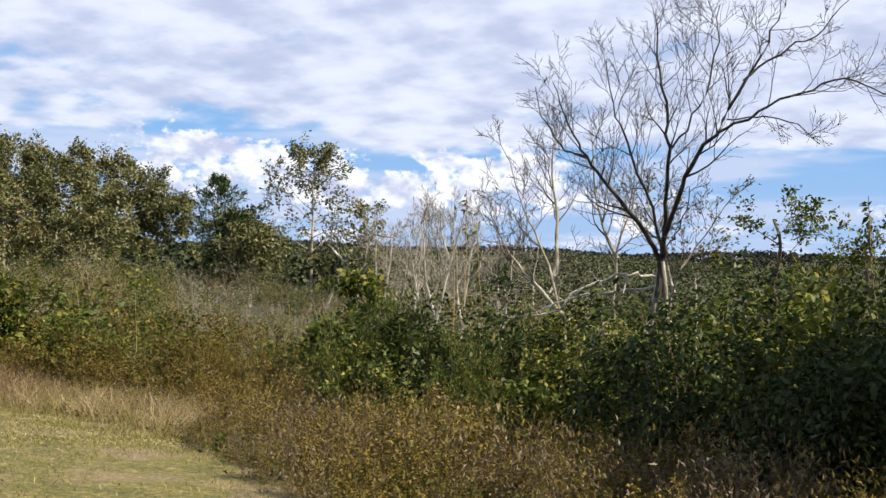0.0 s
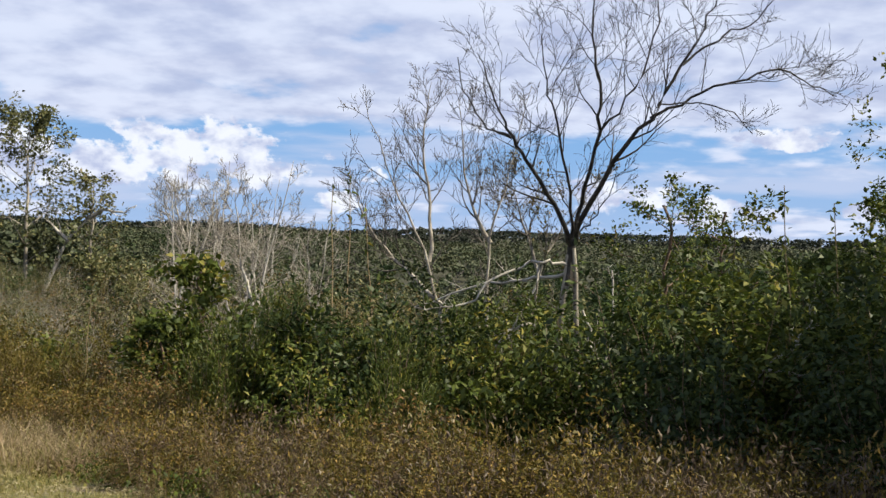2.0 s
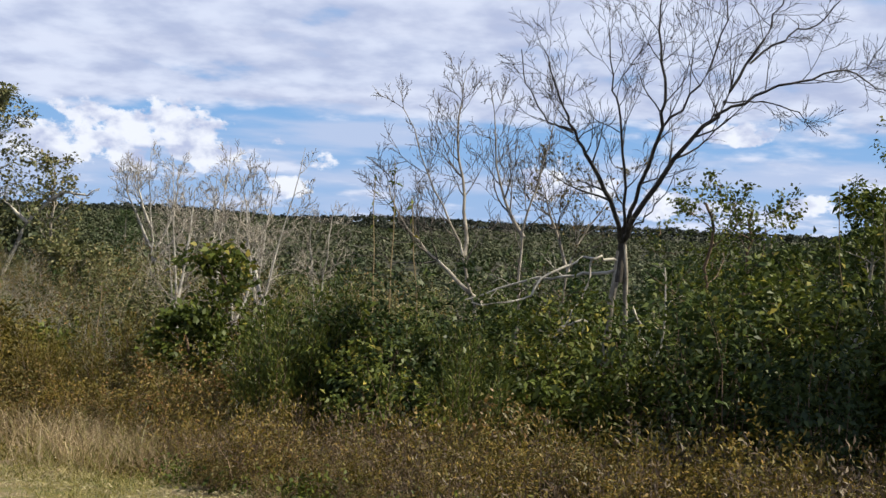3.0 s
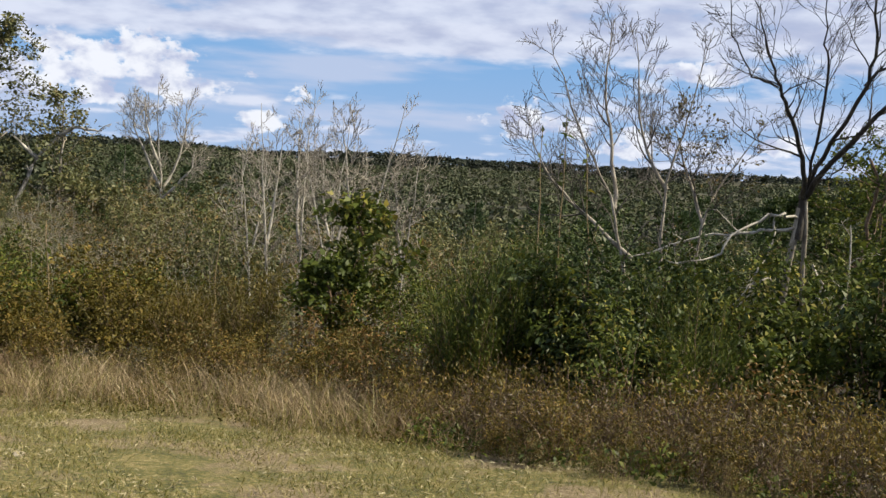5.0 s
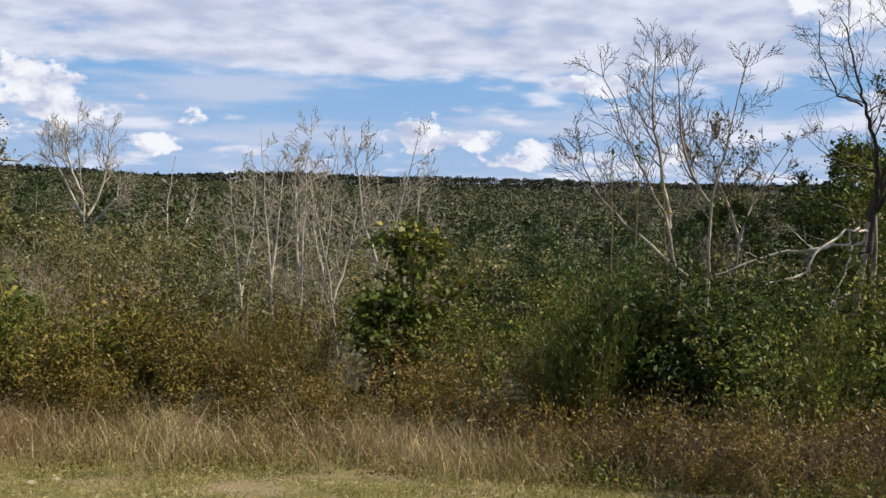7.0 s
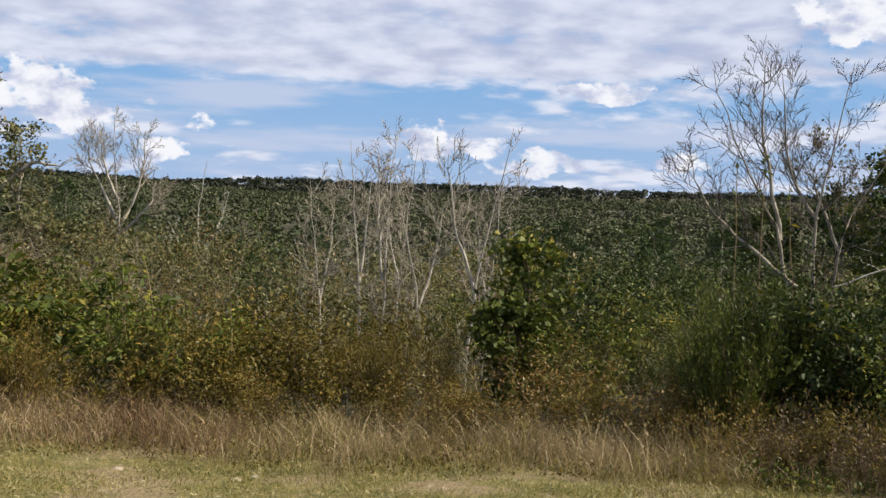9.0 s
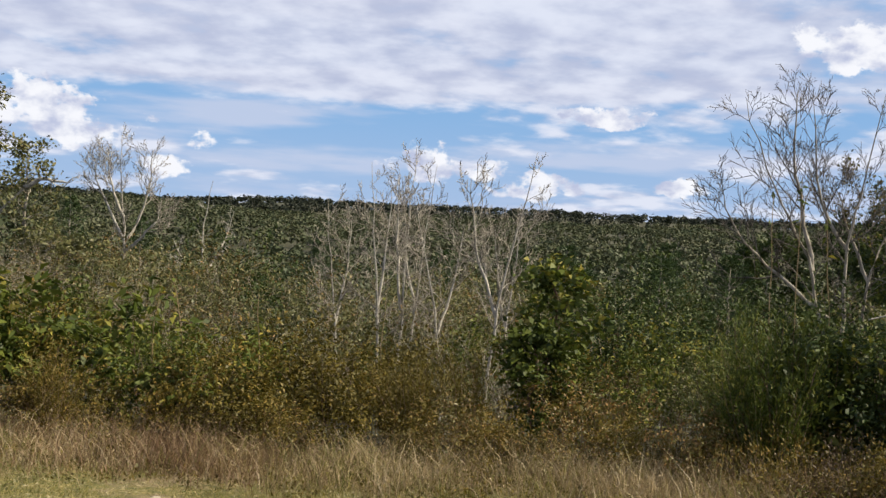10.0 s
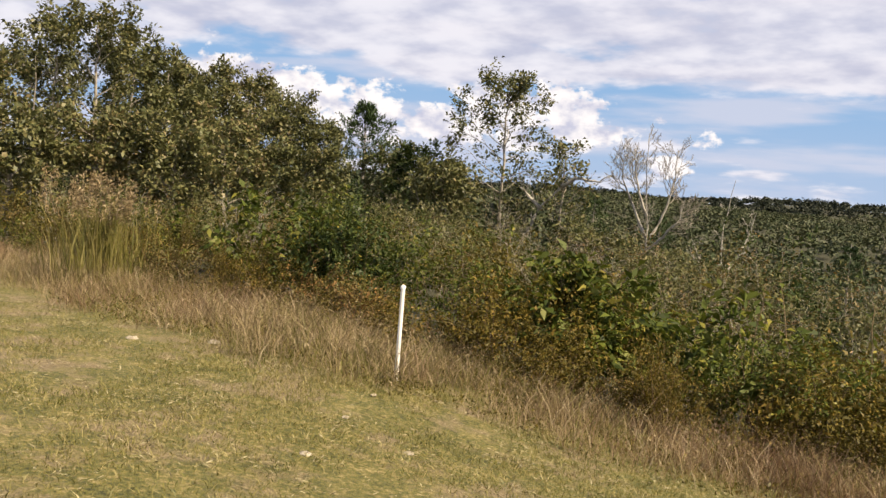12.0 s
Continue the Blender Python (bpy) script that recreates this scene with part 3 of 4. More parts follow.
shrub_kind("bigleaf", 3, 30, "green shrub with large glossy drooping leaves", LEAF_GREEN, BARK_BROWN, 1.6, 0.7, 6, 0.15, 4)
shrub_kind("rust", 4, 24, "low bramble with olive and rust-coloured autumn leaves", LEAF_RUST, BARK_BROWN, 1.15, 0.8, 9, 0.06, 7)
shrub_kind("olive", 4, 25, "olive-green small-leaved shrub in the brush", LEAF_OLIVE, BARK_BROWN, 1.55, 0.8, 9, 0.08, 6)
shrub_kind("bare", 3, 26, "leafless grey-brown brush of thin dead twigs", LEAF_RUST, BARK_GREY, 1.7, 0.8, 9, 0.05, 1, "sparse")
shrub_kind("weed", 4, 28, "thin brown seeding weeds with small withered leaves", LEAF_OLIVE, BARK_BROWN, 0.75, 0.34, 8, 0.05, 4, "weed")
shrub_kind("brown_weed", 4, 29, "withered red-brown weeds", LEAF_WITHERED, BARK_BROWN, 0.85, 0.36, 9, 0.055, 4, "weed")
shrub_kind("far_olive", 3, 71, "olive thicket", LEAF_OAK, BARK_BROWN, 3.0, 1.3, 5, 0.11, 8)
shrub_kind("far_green", 3, 72, "green thicket", LEAF_OAK, BARK_BROWN, 3.2, 1.3, 5, 0.12, 9)
shrub_kind("far_rust", 3, 75, "browning thicket", LEAF_RUST, BARK_GREY, 3.1, 1.3, 5, 0.09, 4)
shrub_kind("far_dark", 2, 73, "dark green thicket", LEAF_DARK, BARK_BROWN, 3.2, 1.3, 5, 0.13, 9)
shrub_kind("far_bare", 3, 74, "bare thicket", LEAF_RUST, BARK_GREY, 3.2, 1.2, 5, 0.08, 1, "sparse")


def scatter(r, name, label, spots):
    """Shrubs past counting, joined into one sheet of foliage and one of stems."""
    sheets = {}
    for key, x, y, scale in spots:
        made, _ = SHRUBS[key]
        turn = np.array(pose(0, 0, 0, 0, 0, r.uniform(0, 360)).to_3x3()) * scale
        for me in made[r.integers(len(made))]:
            v = np.empty(len(me.vertices) * 3, np.float32)
            me.vertices.foreach_get("co", v)
            f = np.empty(len(me.loops), np.int32)
            me.loops.foreach_get("vertex_index", f)
            sheets.setdefault(me.materials[0], []).append((v.reshape(-1, 3) @ turn.T + (x, y, float(ground_z(x, y))), f.reshape(-1, 4)))
    for mat, pieces in sheets.items():
        tagged(part(name, mesh_of(name, *join(pieces)), mat), label, "brush", kind="stuff")


def plant_shrub(r, key, x, y, scale):
    made, label = SHRUBS[key]
    a, b = made[r.integers(len(made))]
    ob = thing("shrub", label, "shrub", "brush along the field", (x, y, float(ground_z(x, y))), r.uniform(0, 360), scale)
    for name, me in (("stem_tuft", a), ("foliage", b)):
        child = new(name, me)
        child.parent = ob
        if name == "stem_tuft":
            tagged(child, kind="stuff")
    return ob


# Bushes that stand out: kind, middle, reach and number, size.
CLUMPS = [("feather", 0.3, 9.7, 0.45, 4, 0.6), ("bigleaf", -8.8, 12.2, 0.6, 4, 1.0), ("bigleaf", -5.7, 13.0, 0.5, 2, 0.85), ("bigleaf", 1.6, 10.2, 0.6, 3, 1.0), ("bigleaf", -13.1, 12.2, 0.5, 3, 0.95), ("bigleaf", 3.6, 9.2, 0.6, 3, 0.8),
          ("green_feather", 0.75, 9.9, 0.7, 7, 1.2), ("dark", 1.9, 9.8, 0.7, 6, 1.0), ("feather", -3.4, 11.6, 1.1, 5, 1.0), ("olive", -5.6, 11.3, 0.7, 4, 0.9), ("broad", -6.3, 11.6, 0.5, 2, 0.8),
          ("olive", -4.8, 12.8, 0.8, 4, 1.0), ("broad", 3.1, 10.6, 0.8, 4, 1.1), ("green_feather", 2.4, 8.9, 0.5, 3, 0.95),
          ("broad", 7.0, 9.0, 1.2, 6, 1.2), ("dark", 6.9, 6.0, 1.0, 12, 0.85), ("broad", 6.0, 10.8, 0.9, 6, 1.35), ("dark", 8.6, 11.5, 1.5, 7, 1.5), ("olive", -9.2, 12.0, 0.8, 3, 0.9), ("broad", -9.6, 12.4, 0.6, 2, 0.9), ("dark", -12.8, 12.0, 0.5, 3, 1.0)]


def make_brush():
    r = np.random.default_rng(31)
    spots, tries = [], 0
    for key, cx, cy, reach, count, size in CLUMPS:
        for _ in range(count):
            x, y = cx + r.normal(0, reach * 0.6), cy + r.normal(0, reach * 0.5)
            spots.append((x, y))
            plant_shrub(r, key, x, y, size * r.uniform(0.8, 1.12))
    # A low row along the grass.
    for x in np.arange(-21, -0.4, 0.6):
        x = float(x) + r.uniform(-0.25, 0.25)
        if x > -3 and r.uniform() < 0.4:
            continue
        y = float(front(x)) + r.uniform(0.3, 1.0)
        spots.append((x, y))
        plant_shrub(r, ["rust", "olive", "feather"][r.choice(3, p=[0.5, 0.35, 0.15])], x, y, r.uniform(0.5, 0.8))
    planted = len(spots)
    while len(spots) < planted + 165 and tries < 14000:
        tries += 1
        x = r.uniform(-27, 15)
        depth = r.uniform(0.0, 1) ** 1.2 * 15
        y = float(front(x)) + 0.3 + depth
        gap = 0.8 + 0.05 * depth
        if all((x - p) ** 2 + (y - q) ** 2 > gap**2 for p, q in spots):
            spots.append((x, y))
    for x, y in spots[planted:]:
        back = y - float(front(x))
        if x < -6:
            weights = {"broad": 2.5, "bigleaf": 1.0, "feather": 1.4, "rust": 3.0, "olive": 2.6, "bare": 1.2 if back > 3 else 0.2}
        elif x < 0:
            weights = {"broad": 2.5, "bigleaf": 0.8, "feather": 1.6, "green_feather": 1.8, "rust": 2.0, "olive": 2.6, "bare": 1.5 if back > 3 else 0.2}
        else:
            # Beyond x = 4 dark leaves replace rusty ones, to deepen the shade by colour.
            weights = {"broad": 2.5, "dark": 1.6 if x < 4 else 3.5, "green_feather": 2.4, "rust": 1.2 if x < 4 else 0.3, "olive": 2, "bare": 0.6}
        if back < 1.4:
            weights["rust"] = weights["rust"] + (2 if x < 3.5 else 0.3)
            weights["weed"] = 3 if x > 0 else 1
        keys = list(weights)
        p = np.array([weights[k] for k in keys])
        key = keys[r.choice(len(keys), p=p / p.sum())]
        plant_shrub(r, key, x, y, r.uniform(0.75, 1.2) * (0.72 if back < 1.2 else 1.0) * (1.12 if x > 0 and back > 2 else 1.0))
    # Weeds in the grass before the brush.
    weeds = []
    for k in range(210):
        x = r.uniform(-0.8, 7.5) if k < 175 else r.uniform(-16, -1)
        weeds.append(("weed", x, float(front(x)) + r.uniform(-1.2, 1.3), r.uniform(0.45, 1.1)))
    # A bank of withered weeds and low bramble that reaches out from the brush into the grass.
    for _ in range(70):
        x = r.uniform(-15, 0.2)
        weeds.append((["rust", "olive", "weed"][r.choice(3)], x, float(front(x)) + r.uniform(0.2, 1.7), r.uniform(0.32, 0.55)))
    while len(weeds) < 700:
        x = r.uniform(0.2, 6.6)
        near = float(np.interp(x, [0.2, 0.6, 1.7, 2.7, 3.9, 7.0], [6.8, 5.6, 5.0, 4.2, 3.1, 2.4]))
        y = near + (float(front(x)) + 0.6 - near) * r.uniform(0, 1)
        deep = min(1.0, (y - near) / 1.2)
        key = ["weed", "brown_weed", "rust", "olive"][r.choice(4, p=[0.34, 0.42, 0.16, 0.08])]
        weeds.append((key, x, y, r.uniform(0.4, 0.95) * (0.55 + 0.45 * deep) * (1.0 if "weed" in key else 0.55)))
    scatter(r, "seeding_weeds", "thin brown seeding weeds with small withered leaves", weeds)
    # The thicket that goes on down the slope and along the wood.
    thicket = []
    while len(thicket) < 460:
        a, d = radians(r.uniform(-58, 40)), r.uniform(20, 84)
        x, y = -1 + d * math.sin(a), d * math.cos(a)
        if y < float(front(x)) + 8:
            continue
        keys = ["far_olive", "far_green", "far_bare", "far_dark", "far_rust"]
        weights = [1.4, 2.0, 3.0, 1.6, 2.0] if x < 0.05 * d else [0.9, 1.8, 0.2, 6, 0.1]
        # The canopy falls away with the slope and stays higher along the wood.
        low, top = ((-0.1, -0.055) if d < 52 else (-0.07, -0.042)) if a > -0.19 else ((-0.1, -0.05) if d < 55 else (-0.065, -0.015))
        if a < -0.5:
            top = -0.005
        if abs(x + 5.8 + 0.37 * y) < 2.6 and y < 51:
            low, top = -0.11, -0.08
        high = 1.6 + r.uniform(low, top) * d - float(ground_z(x, y))
        thicket.append((keys[r.choice(5, p=np.array(weights) / sum(weights))], x, y, min(max(high / 3.1, 0.5), 2.2)))
    for _ in range(170):
        x = r.uniform(-24, 5)
        y = float(front(x)) + r.uniform(3.5, 17)
        key = ["far_olive", "far_green", "far_rust", "far_bare"][r.choice(4, p=[0.36, 0.27, 0.22, 0.15])]
        thicket.append((key, x, y, r.uniform(0.28, 0.46) if x > -9 else r.uniform(0.35, 0.62)))
    for _ in range(110):
        a, d = radians(r.uniform(-26, -6)), r.uniform(40, 62)
        x, y = -3 + d * math.sin(a), d * math.cos(a)
        high = 1.6 + r.uniform(-0.07, -0.026) * d - float(ground_z(x, y))
        key = ["far_rust", "far_bare", "far_olive", "far_dark"][r.choice(4, p=[0.42, 0.33, 0.17, 0.08])]
        thicket.append((key, x, y, min(max(high / 3.1, 0.5), 2.0)))
    for _ in range(230):
        a, d = radians(r.uniform(-64, -24)), r.uniform(17, 46)
        x, y = -3 + d * math.sin(a), d * math.cos(a)
        if y < float(front(x)) + 1.5:
            continue
        high = 1.6 + r.uniform(-0.085, -0.035 if d < 30 else -0.005) * d - float(ground_z(x, y))
        key = ["far_olive", "far_green", "far_rust", "far_bare", "far_dark"][r.choice(5, p=[0.3, 0.3, 0.18, 0.1, 0.12])]
        thicket.append((key, x, y, min(max(high / 3.1, 0.4), 1.4)))
    for _ in range(32):
        x = r.uniform(-15, -0.5)
        thicket.append(("far_bare", x, r.uniform(17, 34), r.uniform(0.6, 0.95)))
    scatter(r, "thicket", "dense thicket of young trees and brush down the slope", thicket)


make_brush()


def make_plume_grass():
    r = np.random.default_rng(33)
    x, y = -17.0, 11.25
    ob = thing("plume_grass", "tall clump of plume grass with pale feathery heads", "grass", at=(x, y, float(ground_z(x, y))))
    n = 900
    a, d = r.uniform(0, 6.28, n), np.abs(r.normal(0, 0.42, n))
    v, f = blades(r, np.cos(a) * d, np.sin(a) * d, 1.25, 0.007, 0.35, np.full(n, -0.05))
    part("leaf_clump", mesh_of("leaf_clump", v, f), GRASS_GREEN, ob)
    pieces = []
    for k in range(38):
        b, e = r.uniform(0, 6.28), abs(r.normal(0, 0.4))
        foot = np.array([np.cos(b) * e, np.sin(b) * e, 0.0])
        top = foot + [np.cos(b) * 0.25, np.sin(b) * 0.25, r.uniform(1.4, 1.9)]
        c = top - np.linspace(0, 1, 60)[:, None] * [0.03, 0, 0.34] + r.normal(0, 0.025, (60, 3))
        pieces.append(leaf_quads(r, c, 0.09, -0.6, 0.2))
    v, f = join(pieces)
    part("plume", mesh_of("plume", v, f), GRASS_DRY, ob, "pale feathery seed heads")


make_plume_grass()


# ---- marker post ----
def make_post():
    x, y = -9.97, 8.45
    ob = thing("marker_post", "white plastic pipe marker post leaning slightly in dry grass", "post", at=(x, y, float(ground_z(x, y))))
    line = np.array([(0, 0, -0.1), (0.003, 0, 0.3), (0.006, 0, 0.62), (0.01, 0, 0.94)])
    v, f = tube(line, np.full(4, 0.022), 14)
    part("pipe", mesh_of("pipe", v, f), PLASTIC, ob, shade=True)
    v, f = join([tube(np.array([(0.01, 0, 0.935), (0.0102, 0, 0.965), (0.0103, 0, 0.975)]), np.array([0.026, 0.026, 0.012]), 14), tube(np.array([(0.0103, 0, 0.975), (0.0103, 0, 0.976)]), np.array([0.012, 0.0005]), 14)])
    part("cap", mesh_of("cap", v, f), PLASTIC, ob)


make_post()


STONES = [(-12.78, 7.67, 0.09), (-12.12, 8.22, 0.096), (-9.44, 6.59, 0.042), (-8.66, 6.22, 0.051), (-9.07, 5.46, 0.059), (-2.87, 5.35, 0.06), (-6.05, 8.0, 0.066), (-5.0, 7.87, 0.07), (-9.7, 7.51, 0.037), (-4.85, 8.09, 0.051)]  # place and size


def make_stones():
    r = np.random.default_rng(35)
    for x, y, size in STONES:
        bm = bmesh.new()
        bmesh.ops.create_icosphere(bm, subdivisions=2, radius=1.0)
        for p in bm.verts:
            p.co = p.co * 0.8 * (1 + 0.22 * noise.noise(p.co * 1.7 + Vector((x, y, 0)))) * size
            p.co.z *= 0.4
        me = bpy.data.meshes.new("stone")
        bm.to_mesh(me)
        bm.free()
        ob = part("stone", me, STONE)
        ob.matrix_world = pose(x, y, float(ground_z(x, y)) + size * 0.02, 0, 0, r.uniform(0, 360))
        tagged(ob, "pale flat stone lying in the short grass", "stone", "stones on the field")


make_stones()


# ---- trees ----
def bough(r, points, radius, end, bend=0.03, fine=4):
    """A limb through a few turning points, smoothed and slightly uneven."""
    p = np.asarray(points, float)
    n = (len(p) - 1) * fine + 1
    t = np.linspace(0, len(p) - 1, n)
    i = np.minimum(t.astype(int), len(p) - 2)
    k = (t - i)[:, None]
    pad = np.vstack([2 * p[0] - p[1], p, 2 * p[-1] - p[-2]])
    a, b, c, d = pad[i], pad[i + 1], pad[i + 2], pad[i + 3]
    line = 0.5 * (2 * b + (c - a) * k + (2 * a - 5 * b + 4 * c - d) * k**2 + (3 * b - a - 3 * c + d) * k**3)
    line[1:] += r.normal(0, bend, line[1:].shape)
    return line, np.linspace(radius, end, n)


def sprigs(r, line, radii, count, length, depth, spread=0.8, first=0.3, kids=4, rise=0.08, thin=0.005):
    chains = []
    n = len(line) - 1
    for k in range(count):
        f = first + (1 - first) * (k + r.uniform(0, 1)) / count
        i = min(int(f * n), n - 1)
        d = unit(line[i + 1] - line[i])
        side = unit(np.cross(d, r.normal(0, 1, 3)))
        way = d * 0.6 + side * spread
        chains += grow(r, line[i], way, length * r.uniform(0.6, 1.2) * (1.2 - 0.6 * f), max(radii[i] * 0.55, thin), depth, spread * 0.9, kids, 0.15, rise, 0.2, 0.6, thin)
    return chains


def big_tree():
    r = np.random.default_rng(41)
    x, y = 4.35, 10.8
    g = float(ground_z(x, y))
    ob = thing("bare_tree", "leafless dark-barked tree with several stems and a wide open crown", "tree", at=(x, y, g))
    fork = -g + 1.5
    dark, pale = [], []
    for base, top, rad in (((-0.16, 0.1, -0.1), (-0.03, 0, fork - 0.1), 0.05), ((0.24, -0.1, -0.1), (0.03, -0.02, fork - 0.02), 0.036)):
        mid = [b + (t - b) * 0.5 + r.normal(0, 0.05) for b, t in zip(base, top)]
        pale.append(bough(r, [base, mid, top], rad, rad * 0.9, 0.01))
    dark.append(bough(r, [(-0.03, 0, fork - 0.5), (-0.01, 0, fork - 0.2), (0.0, 0, fork + 0.05)], 0.056, 0.052, 0.005))
    # Limbs as turning points across and over the fork; the crown leans out over the brush.
    limbs = [
        ([(0, 0), (-0.18, 0.38), (-0.58, 1.0), (-0.88, 1.36), (-1.08, 1.8), (-1.35, 2.4)], 0.044),
        ([(0, 0.05), (-0.04, 0.5), (-0.25, 1.4), (-0.43, 1.9), (-0.55, 2.6)], 0.03),
        ([(0, 0.02), (0.08, 0.55), (0.24, 1.45), (0.2, 2.07), (0.1, 2.8), (0.06, 3.2)], 0.04),
        ([(0, 0), (0.15, 0.46), (0.47, 1.09), (0.86, 1.63), (1.2, 2.25), (1.52, 2.88), (1.7, 3.25)], 0.048),
        ([(0.86, 1.63), (1.37, 1.9), (1.88, 2.1), (2.38, 2.2), (2.8, 2.07), (3.15, 1.95)], 0.022),
        ([(0.98, 1.82), (1.45, 1.82), (1.85, 1.7), (2.1, 1.45)], 0.012),
        ([(-0.88, 1.36), (-1.2, 1.52), (-1.45, 1.85), (-1.6, 2.35)], 0.018),
        ([(0.24, 1.45), (0.65, 2.0), (0.85, 2.6), (0.9, 3.2)], 0.02),
        ([(1.2, 2.25), (1.6, 2.6), (2.0, 2.8), (2.4, 3.2)], 0.018),
        ([(0.0, 0.1), (0.2, 0.3), (0.4, 0.6), (0.5, 1.0)], 0.018),
    ]
    limbs = [([(0.91 * x, -0.7 * min(z, 1.6) - 0.15 * max(z - 1.6, 0) + 0.12 * math.sin(3 * x + k), fork + 0.92 * z) for x, z in pts], 0.82 * rad) for k, (pts, rad) in enumerate(limbs)]
    for pts, rad in limbs:
        line, radii = bough(r, pts, rad, 0.005, 0.016)
        dark.append((line, radii))
        dark += sprigs(r, line, radii, 13 if rad > 0.015 else 5, 0.92 if rad > 0.015 else 0.5, 2, 0.66, 0.28, 5, 0.1, 0.0034)
    for pts, rad in (
        ([(-0.02, 0, fork - 0.25), (-0.4, -0.2, fork - 0.2), (-0.9, -0.5, fork - 0.42), (-1.3, -0.7, fork - 0.75), (-1.9, -0.9, fork - 0.8)], 0.021),
        ([(-0.05, 0, fork - 0.35), (-0.6, 0.1, fork - 0.45), (-1.2, 0.2, fork - 0.55), (-2.0, 0.3, fork - 0.85)], 0.024),
        ([(-0.4, -0.2, fork - 0.2), (-0.5, -0.35, fork - 0.65), (-0.75, -0.5, fork - 1.05), (-1.0, -0.6, fork - 1.4)], 0.015),
        ([(-0.45, -0.4, fork - 1.0), (-0.7, -0.5, fork - 1.0), (-1.0, -0.6, fork - 1.35)], 0.018),
        ([(0.15, -0.1, fork - 0.8), (0.3, -0.2, fork - 1.3), (0.45, -0.2, fork - 1.9)], 0.016),
        ([(0.35, -0.2, -0.1), (0.4, -0.25, fork - 1.7), (0.52, -0.3, fork - 0.9), (0.5, -0.3, fork - 0.3)], 0.02),
    ):
        line, radii = bough(r, pts, rad, rad * 0.4, 0.02)
        dead = [(line, radii)] + sprigs(r, line, radii, 4, 0.4, 1, 0.8, 0.4, 3, -0.03, 0.004)
        part("dead_branch", wood_mesh("dead_branch", dead, 7), BARK_PALE, ob, "bleached dead low branch", True)
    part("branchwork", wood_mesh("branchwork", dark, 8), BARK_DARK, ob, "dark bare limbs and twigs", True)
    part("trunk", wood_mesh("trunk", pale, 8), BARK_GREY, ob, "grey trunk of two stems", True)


def bare_tree(name, label, x, y, seed, bark, stems, radius, twig=0.9, kids=5, depth=2, sides=6, count=9, leafy=0, leaf_mat=None, leaf=0.08, thin=0.005, first=0.3, twig_bark=None, top=None):
    """A leafless tree from its stems: lists of turning points over the foot."""
    r = np.random.default_rng(seed)
    ob = thing(name, label, "tree", at=(x, y, float(ground_z(x, y))))
    if top is not None:
        grown = (top - float(ground_z(x, y))) / max(p[2] for q in stems for p in q)
        stems = [[(p[0], p[1], p[2] * grown) for p in q] for q in stems]
    twigs = []
    for pts in stems:
        line, radii = bough(r, pts, radius, radius * 0.12, 0.02 * np.sqrt(radius / 0.05))
        part("stem", wood_mesh("stem", [(line, radii)], sides), bark, ob, shade=True)
        twigs += sprigs(r, line, radii, count, twig, depth, 0.7, first, kids, 0.1, thin)
    tagged(part("branchwork", wood_mesh("branchwork", twigs, 5), twig_bark or bark, ob), kind="stuff")
    if leafy:
        where, ways = tips(twigs, r, leafy, leaf * 0.4, 0.05)
        v, f = leaf_quads(r, where, leaf, 0.2, 0.6, ways)
        part("foliage", mesh_of("foliage", v, f), leaf_mat, ob)
    return ob


big_tree()
PALE_LABEL = "slender pale leafless tree in the brush"
bare_tree("bare_tree", PALE_LABEL + ", leaning outwards", 2.75, 12.6, 51, BARK_GREY, [[(0, 0, -0.1), (-0.15, 0, 1.6), (-0.5, 0, 2.9), (-1.0, 0.1, 3.9), (-1.5, 0.2, 5.2)], [(-0.4, 0, 2.7), (-0.45, 0.3, 3.6), (-0.6, 0.4, 4.6), (-0.5, 0.5, 5.5)], [(-0.1, 0, 2.0), (-0.8, 0.2, 2.6), (-1.4, 0.4, 3.2), (-1.7, 0.5, 4.0)]], 0.036, 0.95, 5, count=14, thin=0.0055, twig_bark=BARK_TWIG)
bare_tree("bare_tree", PALE_LABEL, 3.2, 13.2, 52, BARK_GREY, [[(0, 0, -0.1), (0.0, 0, 1.6), (0.05, 0, 3.2), (0.3, 0.1, 4.2), (0.6, 0.1, 5.6)], [(0.05, 0, 3.1), (-0.35, 0.2, 3.9), (-0.55, 0.2, 5.4)]], 0.036, 0.95, 5, count=14, thin=0.0055, twig_bark=BARK_TWIG)
bare_tree("bare_tree", PALE_LABEL + " with a few brown leaves", 3.95, 13.9, 53, BARK_GREY, [[(0, 0, -0.1), (0.0, 0, 1.5), (0.12, 0, 2.9), (0.6, 0.1, 3.7), (1.1, 0.1, 4.6)], [(0.1, 0, 2.7), (-0.2, 0.2, 3.6), (-0.5, 0.2, 4.4)]], 0.033, 0.85, 5, count=14, thin=0.0055, leafy=1, leaf_mat=LEAF_RUST, leaf=0.06, twig_bark=BARK_TWIG)
MID_LABEL = "slim grey leafless sapling rising out of the brush"
